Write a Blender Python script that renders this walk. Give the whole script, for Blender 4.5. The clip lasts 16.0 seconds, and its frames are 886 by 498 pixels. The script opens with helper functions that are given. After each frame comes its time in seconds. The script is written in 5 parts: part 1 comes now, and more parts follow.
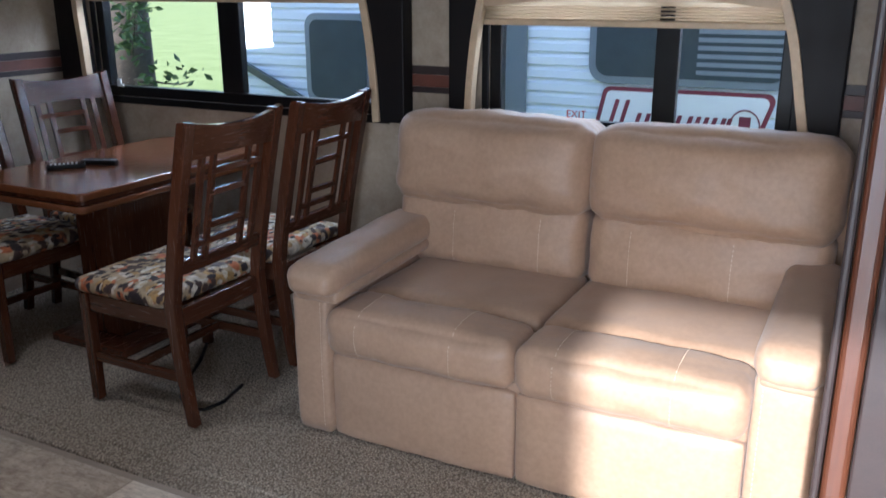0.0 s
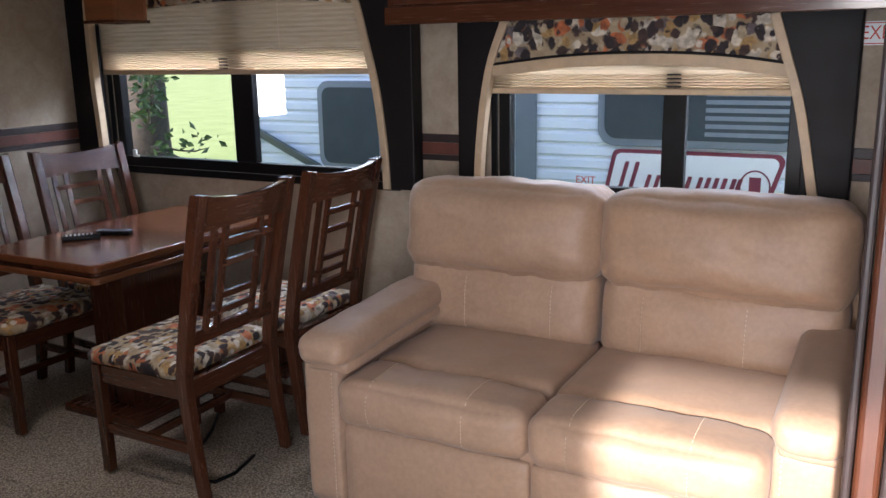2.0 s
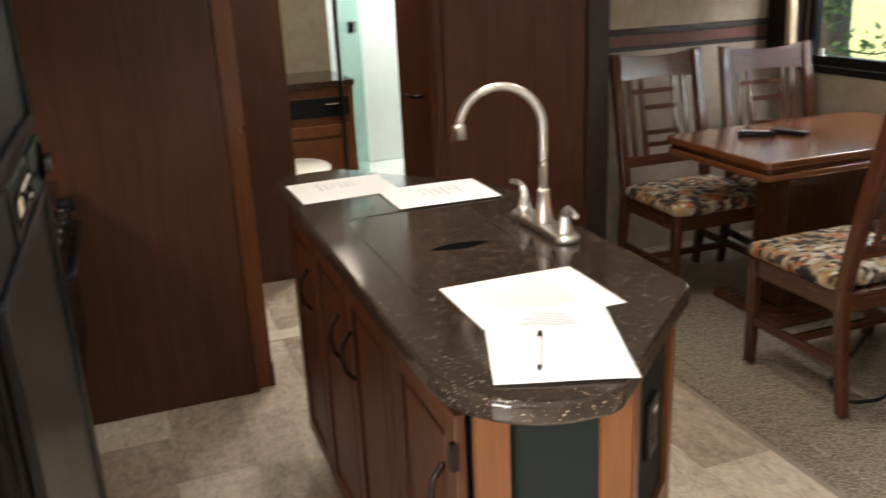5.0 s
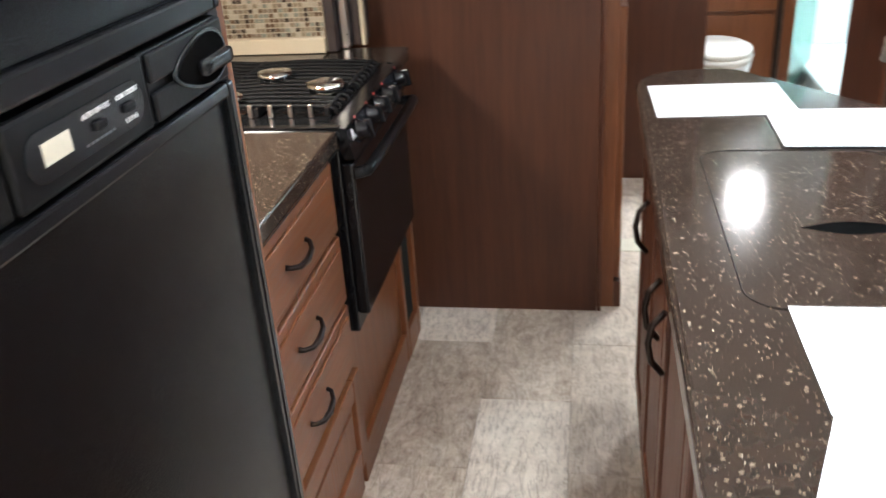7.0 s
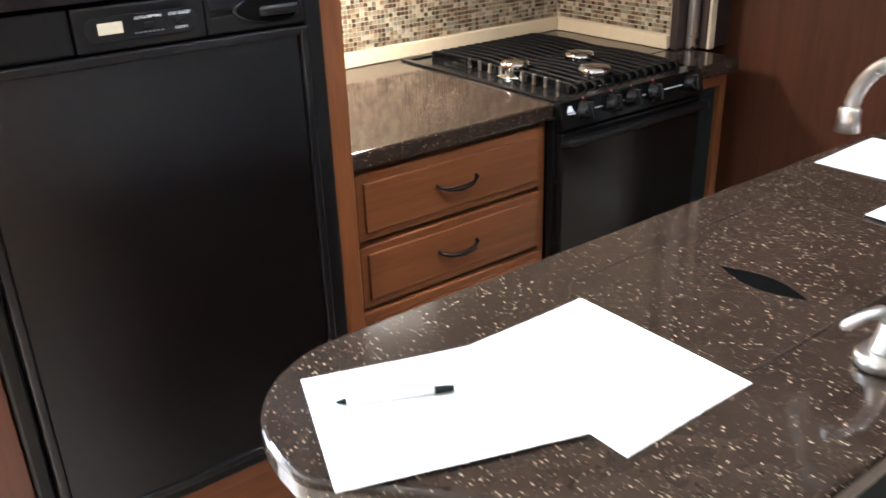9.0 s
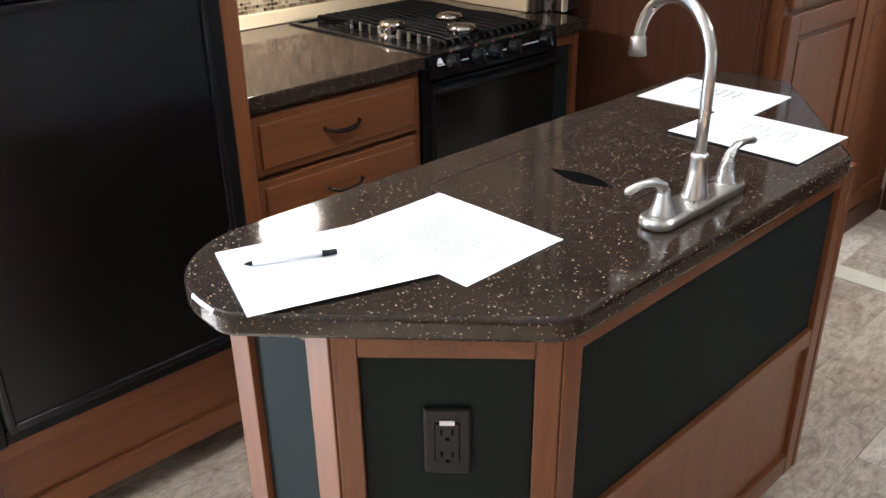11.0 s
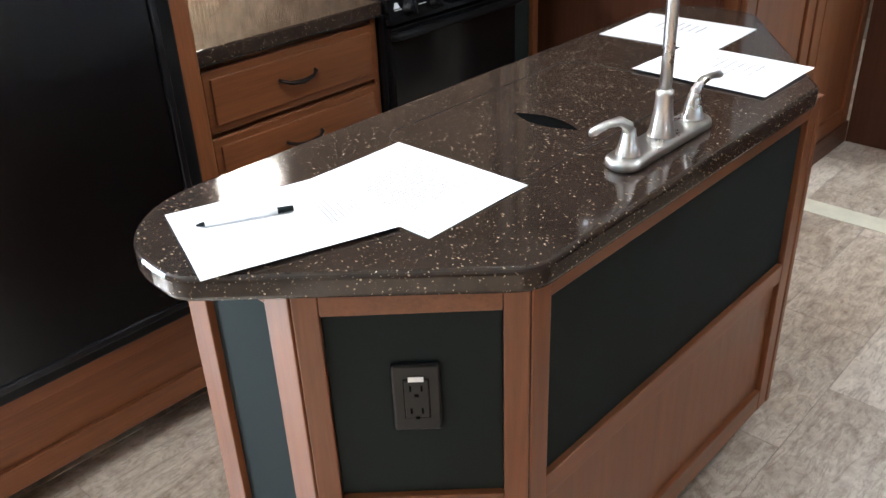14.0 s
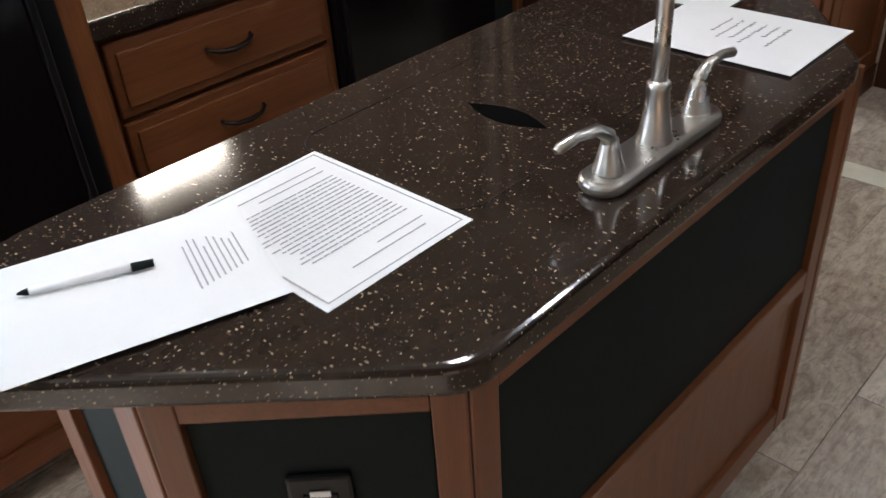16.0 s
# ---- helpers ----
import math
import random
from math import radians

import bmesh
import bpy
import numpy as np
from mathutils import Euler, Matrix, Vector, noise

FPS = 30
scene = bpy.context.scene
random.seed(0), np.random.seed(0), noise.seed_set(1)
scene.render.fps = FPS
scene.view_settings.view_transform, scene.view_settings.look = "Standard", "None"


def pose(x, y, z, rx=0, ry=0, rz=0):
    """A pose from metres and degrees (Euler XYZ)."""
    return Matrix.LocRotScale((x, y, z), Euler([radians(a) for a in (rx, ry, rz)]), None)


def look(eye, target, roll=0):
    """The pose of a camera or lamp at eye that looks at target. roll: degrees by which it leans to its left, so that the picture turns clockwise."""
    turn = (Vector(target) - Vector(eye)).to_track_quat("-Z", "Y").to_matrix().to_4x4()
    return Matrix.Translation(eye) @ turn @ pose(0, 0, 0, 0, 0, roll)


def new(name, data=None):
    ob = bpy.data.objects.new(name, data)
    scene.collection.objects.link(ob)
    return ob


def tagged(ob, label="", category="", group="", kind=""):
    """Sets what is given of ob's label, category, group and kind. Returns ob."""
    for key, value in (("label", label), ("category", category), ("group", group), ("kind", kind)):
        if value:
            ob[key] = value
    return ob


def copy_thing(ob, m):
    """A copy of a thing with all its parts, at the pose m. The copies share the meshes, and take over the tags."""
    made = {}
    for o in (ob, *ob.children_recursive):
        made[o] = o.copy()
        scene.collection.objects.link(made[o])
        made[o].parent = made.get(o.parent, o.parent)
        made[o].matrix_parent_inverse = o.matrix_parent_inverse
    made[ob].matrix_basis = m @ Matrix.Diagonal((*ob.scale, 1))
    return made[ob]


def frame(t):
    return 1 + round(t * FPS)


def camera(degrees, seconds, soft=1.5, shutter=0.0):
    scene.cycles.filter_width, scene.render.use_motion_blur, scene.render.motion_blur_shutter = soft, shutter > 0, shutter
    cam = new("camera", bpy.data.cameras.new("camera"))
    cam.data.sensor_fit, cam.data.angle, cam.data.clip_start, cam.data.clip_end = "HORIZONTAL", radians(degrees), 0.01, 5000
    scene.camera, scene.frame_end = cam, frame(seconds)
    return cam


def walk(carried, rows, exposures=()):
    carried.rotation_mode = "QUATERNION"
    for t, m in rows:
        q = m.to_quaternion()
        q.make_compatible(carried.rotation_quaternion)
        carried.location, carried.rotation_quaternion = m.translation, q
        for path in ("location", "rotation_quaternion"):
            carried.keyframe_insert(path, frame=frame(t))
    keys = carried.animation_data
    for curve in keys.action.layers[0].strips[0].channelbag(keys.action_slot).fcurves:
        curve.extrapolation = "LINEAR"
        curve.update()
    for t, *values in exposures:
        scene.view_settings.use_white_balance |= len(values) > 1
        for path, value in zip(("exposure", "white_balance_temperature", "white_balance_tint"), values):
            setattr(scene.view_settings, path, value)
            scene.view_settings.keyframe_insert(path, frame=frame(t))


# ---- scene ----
cam = camera(54.6, 16.0, shutter=0.4)
EXPOSURES = [(0.0, 1.25, 5250, 12), (0.6, 1.33, 5750, 18), (2.5, 1.4, 5900, 18), (3.3, 1.7, 6500, 16), (4.0, 1.8, 7000, 16), (5.0, 1.95, 6900, 12), (7.5, 3.25, 5400, 8), (8.5, 3.4, 5700, 12), (9.3, 2.5, 5600, 10), (10.0, 2.3, 5600, 10), (12.5, 2.35, 5500, 8), (14.5, 2.4, 5500, 8), (15.3, 2.05, 5600, 8), (16.0, 1.4, 5750, 10)]
PATH = [
    (0, (1.505, -0.406, 1.48), (0.629, 1.294, 0.893), -0.1),
    (0.5, (1.506, -0.408, 1.488), (0.626, 1.318, 0.992), -0.2),
    (1, (1.509, -0.406, 1.498), (0.622, 1.326, 1.034), -0.6),
    (1.5, (1.51, -0.4, 1.501), (0.608, 1.326, 1.048), -0.8),
    (2, (1.51, -0.397, 1.509), (0.591, 1.32, 1.055), -1.0),
    (2.5, (1.509, -0.397, 1.504), (0.555, 1.302, 1.053), -1.0),
    (3, (1.503, -0.411, 1.512), (0.412, 1.196, 1.033), -1.1),
    (3.5, (1.491, -0.443, 1.514), (0.174, 0.968, 0.991), -1.3),
    (4, (1.471, -0.465, 1.509), (-0.042, 0.722, 0.961), -1.5),
    (4.5, (1.456, -0.483, 1.503), (-0.233, 0.415, 0.92), -2.0),
    (5, (1.456, -0.503, 1.504), (-0.333, 0.136, 0.878), -2.7),
    (5.2, (1.453, -0.512, 1.5), (-0.367, 0.006, 0.853), -2.9),
    (7.3, (0.857, -0.122, 1.46), (-0.854, -0.706, 0.605), -3.3),
    (7.5, (0.815, -0.033, 1.46), (-0.83, -0.818, 0.637), -2.7),
    (8, (0.824, 0.229, 1.457), (-0.639, -0.922, 0.727), -4.7),
    (8.5, (0.809, 0.541, 1.48), (-0.434, -0.822, 0.706), -2.9),
    (9, (0.794, 0.754, 1.492), (-0.284, -0.709, 0.658), -1.9),
    (9.5, (0.879, 0.92, 1.502), (-0.246, -0.504, 0.662), -3.0),
    (10, (0.954, 1.01, 1.501), (-0.242, -0.356, 0.663), -1.8),
    (10.2, (0.976, 1.029, 1.493), (-0.245, -0.31, 0.649), -1.0),
    (12.5, (0.977, 1.028, 1.484), (-0.288, -0.228, 0.576), -1.1),
    (13, (0.967, 1.011, 1.475), (-0.292, -0.217, 0.524), -0.8),
    (13.5, (0.953, 1.004, 1.47), (-0.305, -0.217, 0.508), -1.4),
    (14, (0.938, 1.01, 1.469), (-0.314, -0.209, 0.494), -2.5),
    (14.5, (0.93, 1.003, 1.467), (-0.308, -0.226, 0.489), -2.5),
    (15, (0.897, 0.993, 1.46), (-0.353, -0.17, 0.417), -3.2),
    (15.5, (0.753, 0.927, 1.447), (-0.486, -0.234, 0.39), -4.2),
    (16, (0.606, 0.843, 1.429), (-0.562, -0.34, 0.317), -4.2),
]
walk(cam, [(t, look(eye, target, roll)) for t, eye, target, roll in PATH], EXPOSURES)

# ---- world and light ----
world = bpy.data.worlds.new("world")
scene.world = world
world.use_nodes = True
_n = world.node_tree.nodes
_sky = _n.new("ShaderNodeTexSky")
_sky.sky_type = "NISHITA"
_sky.sun_disc = False
SUN_DIR = Vector((-0.07, 0.9, -0.345)).normalized()
_sky.sun_elevation = math.asin(-SUN_DIR.z)
_sky.sun_rotation = math.atan2(-SUN_DIR.x, -SUN_DIR.y)
world.node_tree.links.new(_sky.outputs[0], _n["Background"].inputs[0])
_n["Background"].inputs[1].default_value = 0.15

sun = new("sun", bpy.data.lights.new("sun", "SUN"))
sun.data.energy = 5.0
sun.data.angle = radians(2.0)
sun.data.color = (1.0, 0.92, 0.8)
sun.matrix_world = look((0, 0, 10), Vector((0, 0, 10)) + SUN_DIR)


def window_light(name, eye, target, w, h, power, color=(0.86, 0.93, 1.0)):
    """Sky light standing in an opening."""
    d = bpy.data.lights.new(name, "AREA")
    d.shape, d.size, d.size_y, d.energy, d.color = "RECTANGLE", w, h, power, color
    ob = new(name, d)
    ob.matrix_world = look(eye, target)
    return ob


window_light("light_entry_door", (1.5, -1.6, 1.1), (1.2, 1.5, 0.7), 0.78, 1.7, 26)
# added fill from the rear, where no window is known
window_light("light_rear_window", (3.05, 0.5, 1.35), (0, 0.3, 0.5), 0.75, 0.45, 0.8)
window_light("light_dinette_window", (-1.27, 2.815, 1.47), (-1.27, 2.2, 0.7), 1.5, 0.07, 4.6)
window_light("light_sofa_window", (0.65, 2.815, 1.4), (0.65, 2.2, 0.65), 1.0, 0.07, 1.6)


def down_light(name, x, y, z, w, h, power, color=(1.0, 0.95, 0.88), spread=130):
    d = bpy.data.lights.new(name, "AREA")
    d.shape, d.size, d.size_y, d.energy, d.color, d.spread = "RECTANGLE", w, h, power, color, radians(spread)
    ob = new(name, d)
    ob.matrix_world = look((x, y, z), (x, y + 0.001, 0))
    return ob


down_light("lamp_under_cabinet", -0.33, -1.15, 1.46, 0.34, 0.14, 3.2, (1.0, 0.84, 0.64), 170)
# added fill for the kitchen, set where its reflection misses the island top
down_light("lamp_kitchen", -0.3, 0.08, 2.04, 0.12, 0.12, 1.4, spread=120)
down_light("lamp_hall", -2.35, 0.37, 2.04, 0.12, 0.12, 1.0, spread=120)
down_light("lamp_dinette", -1.0, 1.1, 2.04, 0.12, 0.12, 1.9, spread=150)
# added fill to whiten the papers, its reflection kept off the island
down_light("lamp_island", 0.3, -0.3, 2.04, 0.12, 0.12, 0.6, spread=105)
# two added fills with no known fitting brighten the vanity wall and shower
down_light("lamp_vanity", -3.0, 0.5, 2.04, 0.12, 0.12, 2.6, (1.0, 0.9, 0.76), 150)
down_light("lamp_bathroom", -4.2, 1.45, 2.04, 0.3, 0.3, 6.5, (0.9, 1.0, 0.97), 170)

# ---- materials ----


def nodes_of(name):
    m = bpy.data.materials.new(name)
    m.use_nodes = True
    t = m.node_tree
    return m, t, t.nodes["Principled BSDF"]


def ramp(t, fac, stops, interp="LINEAR"):
    r = t.nodes.new("ShaderNodeValToRGB")
    r.color_ramp.interpolation = interp
    while len(r.color_ramp.elements) < len(stops):
        r.color_ramp.elements.new(0.5)
    for e, (p, c) in zip(r.color_ramp.elements, stops):
        e.position, e.color = p, (*c, 1)
    t.links.new(fac, r.inputs[0])
    return r.outputs[0]


def coords(t, scale=(1, 1, 1), shift=False):
    c = t.nodes.new("ShaderNodeTexCoord")
    mp = t.nodes.new("ShaderNodeMapping")
    mp.inputs["Scale"].default_value = scale
    t.links.new(c.outputs["Object"], mp.inputs["Vector"])
    if shift:
        o = t.nodes.new("ShaderNodeObjectInfo")
        k = t.nodes.new("ShaderNodeMath")
        k.operation = "MULTIPLY"
        k.inputs[1].default_value = 40
        t.links.new(o.outputs["Random"], k.inputs[0])
        cx = t.nodes.new("ShaderNodeCombineXYZ")
        for i in range(3):
            t.links.new(k.outputs[0], cx.inputs[i])
        t.links.new(cx.outputs[0], mp.inputs["Location"])
    return mp.outputs[0]


def noise_tex(t, vec, scale, detail=4, rough=0.55, dist=0.0):
    n = t.nodes.new("ShaderNodeTexNoise")
    n.inputs["Scale"].default_value = scale
    n.inputs["Detail"].default_value = detail
    n.inputs["Roughness"].default_value = rough
    n.inputs["Distortion"].default_value = dist
    t.links.new(vec, n.inputs["Vector"])
    return n.outputs["Fac"]


def mix(t, fac, a, b, mode="MIX"):
    m = t.nodes.new("ShaderNodeMix")
    m.data_type, m.blend_type = "RGBA", mode
    for sock, v in ((m.inputs["Factor"], fac), (m.inputs["A"], a), (m.inputs["B"], b)):
        if isinstance(v, (int, float)):
            sock.default_value = v
        elif isinstance(v, tuple):
            sock.default_value = (*v, 1)
        else:
            t.links.new(v, sock)
    return m.outputs["Result"]


def bump(t, p, h, strength, dist=0.002):
    b = t.nodes.new("ShaderNodeBump")
    b.inputs["Strength"].default_value = strength
    b.inputs["Distance"].default_value = dist
    t.links.new(h, b.inputs["Height"])
    t.links.new(b.outputs[0], p.inputs["Normal"])


def plain(name, color, rough=0.5, metal=0.0, var=0.12, scale=9.0, grain=220.0, relief=0.15, spec=0.5, coat=0.0, rvar=0.1):
    """A surface of one colour with soft blotches, fine grain and uneven gloss."""
    m, t, p = nodes_of(name)
    v = coords(t)
    a = noise_tex(t, v, scale, 5)
    g = noise_tex(t, v, grain, 2)
    lo = tuple(c * (1 - var) for c in color)
    hi = tuple(min(1, c * (1 + var)) for c in color)
    c = mix(t, 0.3, ramp(t, a, [(0.3, lo), (0.7, hi)]), ramp(t, g, [(0.3, lo), (0.7, hi)]))
    t.links.new(c, p.inputs["Base Color"])
    t.links.new(ramp(t, a, [(0.3, (rough - rvar * rough,) * 3), (0.7, (min(1, rough + rvar * rough),) * 3)]), p.inputs["Roughness"])
    p.inputs["Metallic"].default_value = metal
    p.inputs["Specular IOR Level"].default_value = spec
    p.inputs["Coat Weight"].default_value = coat
    if relief:
        bump(t, p, g, relief, 0.001)
    return m


def wood(name, dark, light, axis="z", rough=0.35, scale=1.0, coat=0.15):
    """Stained wood with the grain running along one axis."""
    m, t, p = nodes_of(name)
    s = {"x": (1.2, 22, 22), "y": (22, 1.2, 22), "z": (22, 22, 1.2)}[axis]
    v = coords(t, tuple(k * scale for k in s), shift=True)
    a = noise_tex(t, v, 1.6, 6, 0.62, 0.6)
    f = noise_tex(t, v, 9.0, 3, 0.6)
    big = noise_tex(t, coords(t, shift=True), 3.0, 3)
    mid = tuple((x + y) / 2 for x, y in zip(dark, light))
    c = ramp(t, a, [(0.28, dark), (0.5, mid), (0.74, light)])
    c = mix(t, 0.35, c, ramp(t, f, [(0.35, dark), (0.65, light)]))
    c = mix(t, 0.38, c, ramp(t, big, [(0.3, tuple(k * 0.8 for k in mid)), (0.7, tuple(k * 1.15 for k in mid))]))
    t.links.new(c, p.inputs["Base Color"])
    t.links.new(ramp(t, f, [(0.3, (rough * 0.85,) * 3), (0.7, (rough * 1.2,) * 3)]), p.inputs["Roughness"])
    p.inputs["Specular IOR Level"].default_value = 0.32
    p.inputs["Coat Weight"].default_value = coat
    p.inputs["Coat Roughness"].default_value = 0.25 if coat < 0.5 else 0.12
    bump(t, p, f, 0.12, 0.001)
    return m


M = {}
for ax in "xyz":
    M["oak_" + ax] = wood("cabinet_wood_" + ax, (0.085, 0.027, 0.0088), (0.235, 0.084, 0.0285), ax, 0.38, coat=0.2)
    M["dark_" + ax] = wood("dark_wood_" + ax, (0.035, 0.0115, 0.0055), (0.1, 0.033, 0.0155), ax, 0.24, coat=0.6)
    M["panel_" + ax] = wood("panel_wood_" + ax, (0.042, 0.0145, 0.0072), (0.108, 0.0395, 0.0188), ax, 0.42, 0.6, 0.05)
    M["table_" + ax] = wood("table_wood_" + ax, (0.085, 0.028, 0.011), (0.19, 0.067, 0.026), ax, 0.2, 1.0, 0.6)
M["black_gloss"] = plain("black_gloss_plastic", (0.007, 0.007, 0.008), 0.22, relief=0.05, var=0.3, spec=0.35)
M["black"] = plain("black_plastic", (0.0065, 0.0065, 0.007), 0.36, relief=0.15, var=0.25, spec=0.2)
M["black_enamel"] = plain("black_enamel", (0.006, 0.006, 0.0065), 0.16, relief=0.0, var=0.3, spec=0.24)
M["cast_iron"] = plain("cast_iron", (0.006, 0.006, 0.0065), 0.6, relief=0.3, var=0.3, spec=0.14)
M["charcoal"] = plain("charcoal_laminate", (0.0165, 0.0205, 0.0195), 0.66, relief=0.12, var=0.12, scale=3, spec=0.06)
M["nickel"] = plain("brushed_nickel", (0.7, 0.68, 0.65), 0.29, 1.0, var=0.06, relief=0.05)
M["chrome"] = plain("chrome", (0.78, 0.78, 0.78), 0.1, 1.0, var=0.03, relief=0.0)
M["bronze"] = plain("dark_bronze", (0.035, 0.026, 0.022), 0.35, 0.85, var=0.3, relief=0.1)
M["paper"] = plain("white_paper", (0.9, 0.9, 0.91), 0.7, var=0.015, relief=0.05, scale=12)
M["ink"] = plain("ink", (0.1, 0.1, 0.13), 0.7, var=0.1, relief=0)
M["ink_grey"] = plain("pale_ink", (0.4, 0.4, 0.44), 0.7, var=0.1, relief=0)
M["white"] = plain("white_plastic", (0.78, 0.78, 0.76), 0.35, var=0.03, relief=0.05)
M["ceiling"] = plain("ceiling_white", (0.72, 0.69, 0.63), 0.7, var=0.04, relief=0.2)
M["piping"] = plain("beige_vinyl_trim", (0.48, 0.36, 0.23), 0.5, var=0.12, relief=0.2, scale=25)
M["drape"] = plain("dark_brown_vinyl", (0.008, 0.0062, 0.006), 0.55, var=0.25, relief=0.4, scale=14, spec=0.22)
M["border_dark"] = plain("border_dark_brown", (0.03, 0.018, 0.016), 0.5, var=0.3, scale=20)
M["border_red"] = plain("border_red_brown", (0.13, 0.042, 0.026), 0.5, var=0.35, scale=14)
M["red_trim"] = wood("red_brown_trim", (0.055, 0.0175, 0.0085), (0.12, 0.04, 0.018), "z", 0.35)
# pale tone shared by the painted sunlight on the floor and the fridge display
M["sun_band_display"] = plain("painted_sun_band_and_display", (0.6, 0.56, 0.44), 0.45, var=0.12, relief=0.1, scale=16)
M["red_print"] = plain("red_print", (0.55, 0.06, 0.05), 0.5, var=0.05, relief=0)
M["maroon"] = plain("maroon_print", (0.2, 0.035, 0.06), 0.5, var=0.08, relief=0)
M["sign_white"] = plain("sign_white", (0.8, 0.82, 0.85), 0.4, var=0.03, relief=0)
M["porcelain"] = plain("porcelain", (0.8, 0.78, 0.72), 0.12, var=0.02, relief=0)
M["shower_wall"] = plain("shower_white_acrylic", (0.8, 0.82, 0.8), 0.25, var=0.03, relief=0)
M["stitch"] = plain("tan_thread", (0.62, 0.5, 0.37), 0.7, var=0.1, relief=0.1)
M["outlet"] = plain("outlet_plastic", (0.006, 0.006, 0.0062), 0.36, spec=0.3, relief=0.05, var=0.1)
# near-black without gloss: paints the shade inside slots onto flat pieces
M["slot_shade"] = plain("recess_shade", (0.004, 0.004, 0.004), 0.95, var=0.2, relief=0, spec=0.0)
M["tyre_dark"] = plain("grey_rubber_seal", (0.12, 0.13, 0.14), 0.5, var=0.1, relief=0.1)
M["far_glass"] = plain("dark_tinted_window", (0.06, 0.075, 0.085), 0.12, var=0.1, relief=0)
M["grey_blue"] = plain("grey_frame", (0.2, 0.23, 0.27), 0.4, var=0.06, relief=0)
M["bark"] = plain("bark", (0.07, 0.055, 0.045), 0.9, var=0.45, scale=18, grain=60, relief=0.8)


def mat_leather():
    m, t, p = nodes_of("tan_leatherette")
    v = coords(t)
    a = noise_tex(t, v, 5, 5, 0.6)
    fine = noise_tex(t, v, 60, 4, 0.6)
    vo = t.nodes.new("ShaderNodeTexVoronoi")
    vo.inputs["Scale"].default_value = 420
    t.links.new(v, vo.inputs["Vector"])
    c = ramp(t, a, [(0.25, (0.315, 0.196, 0.12)), (0.5, (0.37, 0.236, 0.148)), (0.75, (0.405, 0.265, 0.17))])
    c = mix(t, 0.28, c, ramp(t, fine, [(0.36, (0.28, 0.18, 0.12)), (0.64, (0.45, 0.31, 0.215))]))
    t.links.new(c, p.inputs["Base Color"])
    t.links.new(ramp(t, fine, [(0.3, (0.42,) * 3), (0.7, (0.58,) * 3)]), p.inputs["Roughness"])
    p.inputs["Sheen Weight"].default_value = 0.15
    h = mix(t, 0.5, vo.outputs["Distance"], a)
    bump(t, p, h, 0.22, 0.002)
    return m


M["leather"] = mat_leather()


def mat_counter():
    m, t, p = nodes_of("speckled_brown_solid_surface")
    v = coords(t)
    base = ramp(t, noise_tex(t, v, 40, 4), [(0.3, (0.023, 0.0152, 0.0115)), (0.7, (0.038, 0.026, 0.0195))])

    def flecks(scale, limit, col, under, stretch):
        vv = coords(t, stretch)
        w = t.nodes.new("ShaderNodeTexVoronoi")
        w.inputs["Scale"].default_value = scale
        w.inputs["Randomness"].default_value = 1.0
        t.links.new(vv, w.inputs["Vector"])
        sep = t.nodes.new("ShaderNodeSeparateColor")
        t.links.new(w.outputs["Color"], sep.inputs[0])
        k = t.nodes.new("ShaderNodeMath")
        k.operation = "MULTIPLY"
        k.inputs[1].default_value = limit
        t.links.new(sep.outputs[0], k.inputs[0])
        cu = t.nodes.new("ShaderNodeMath")
        cu.operation = "LESS_THAN"
        t.links.new(w.outputs["Distance"], cu.inputs[0])
        t.links.new(k.outputs[0], cu.inputs[1])
        return mix(t, cu.outputs[0], under, col)

    c = flecks(165, 0.235, (0.3, 0.24, 0.17), base, (1.0, 0.5, 0.8))
    c = flecks(240, 0.22, (0.15, 0.11, 0.075), c, (0.55, 1.0, 0.9))
    c = flecks(140, 0.15, (0.55, 0.49, 0.39), c, (0.6, 1.25, 1.0))
    t.links.new(c, p.inputs["Base Color"])
    t.links.new(ramp(t, noise_tex(t, v, 7, 4), [(0.3, (0.085,) * 3), (0.7, (0.15,) * 3)]), p.inputs["Roughness"])
    return m


M["counter"] = mat_counter()


def mat_carpet():
    m, t, p = nodes_of("beige_carpet")
    v = coords(t)
    a = noise_tex(t, v, 150, 2, 0.6)
    w = t.nodes.new("ShaderNodeTexVoronoi")
    w.inputs["Scale"].default_value = 115
    t.links.new(v, w.inputs["Vector"])
    big = noise_tex(t, v, 3.5, 4)
    c = ramp(t, w.outputs["Distance"], [(0.08, (0.66, 0.57, 0.45)), (0.4, (0.36, 0.295, 0.22)), (0.66, (0.06, 0.045, 0.032))])
    c = mix(t, 0.4, c, ramp(t, a, [(0.36, (0.07, 0.055, 0.042)), (0.5, (0.34, 0.28, 0.21)), (0.62, (0.64, 0.55, 0.44))]))
    c = mix(t, 0.25, c, ramp(t, big, [(0.3, (0.2, 0.16, 0.12)), (0.7, (0.38, 0.315, 0.24))]))
    t.links.new(c, p.inputs["Base Color"])
    p.inputs["Roughness"].default_value = 0.95
    p.inputs["Specular IOR Level"].default_value = 0.1
    bump(t, p, w.outputs["Distance"], 1.0, 0.006)
    return m


M["carpet"] = mat_carpet()


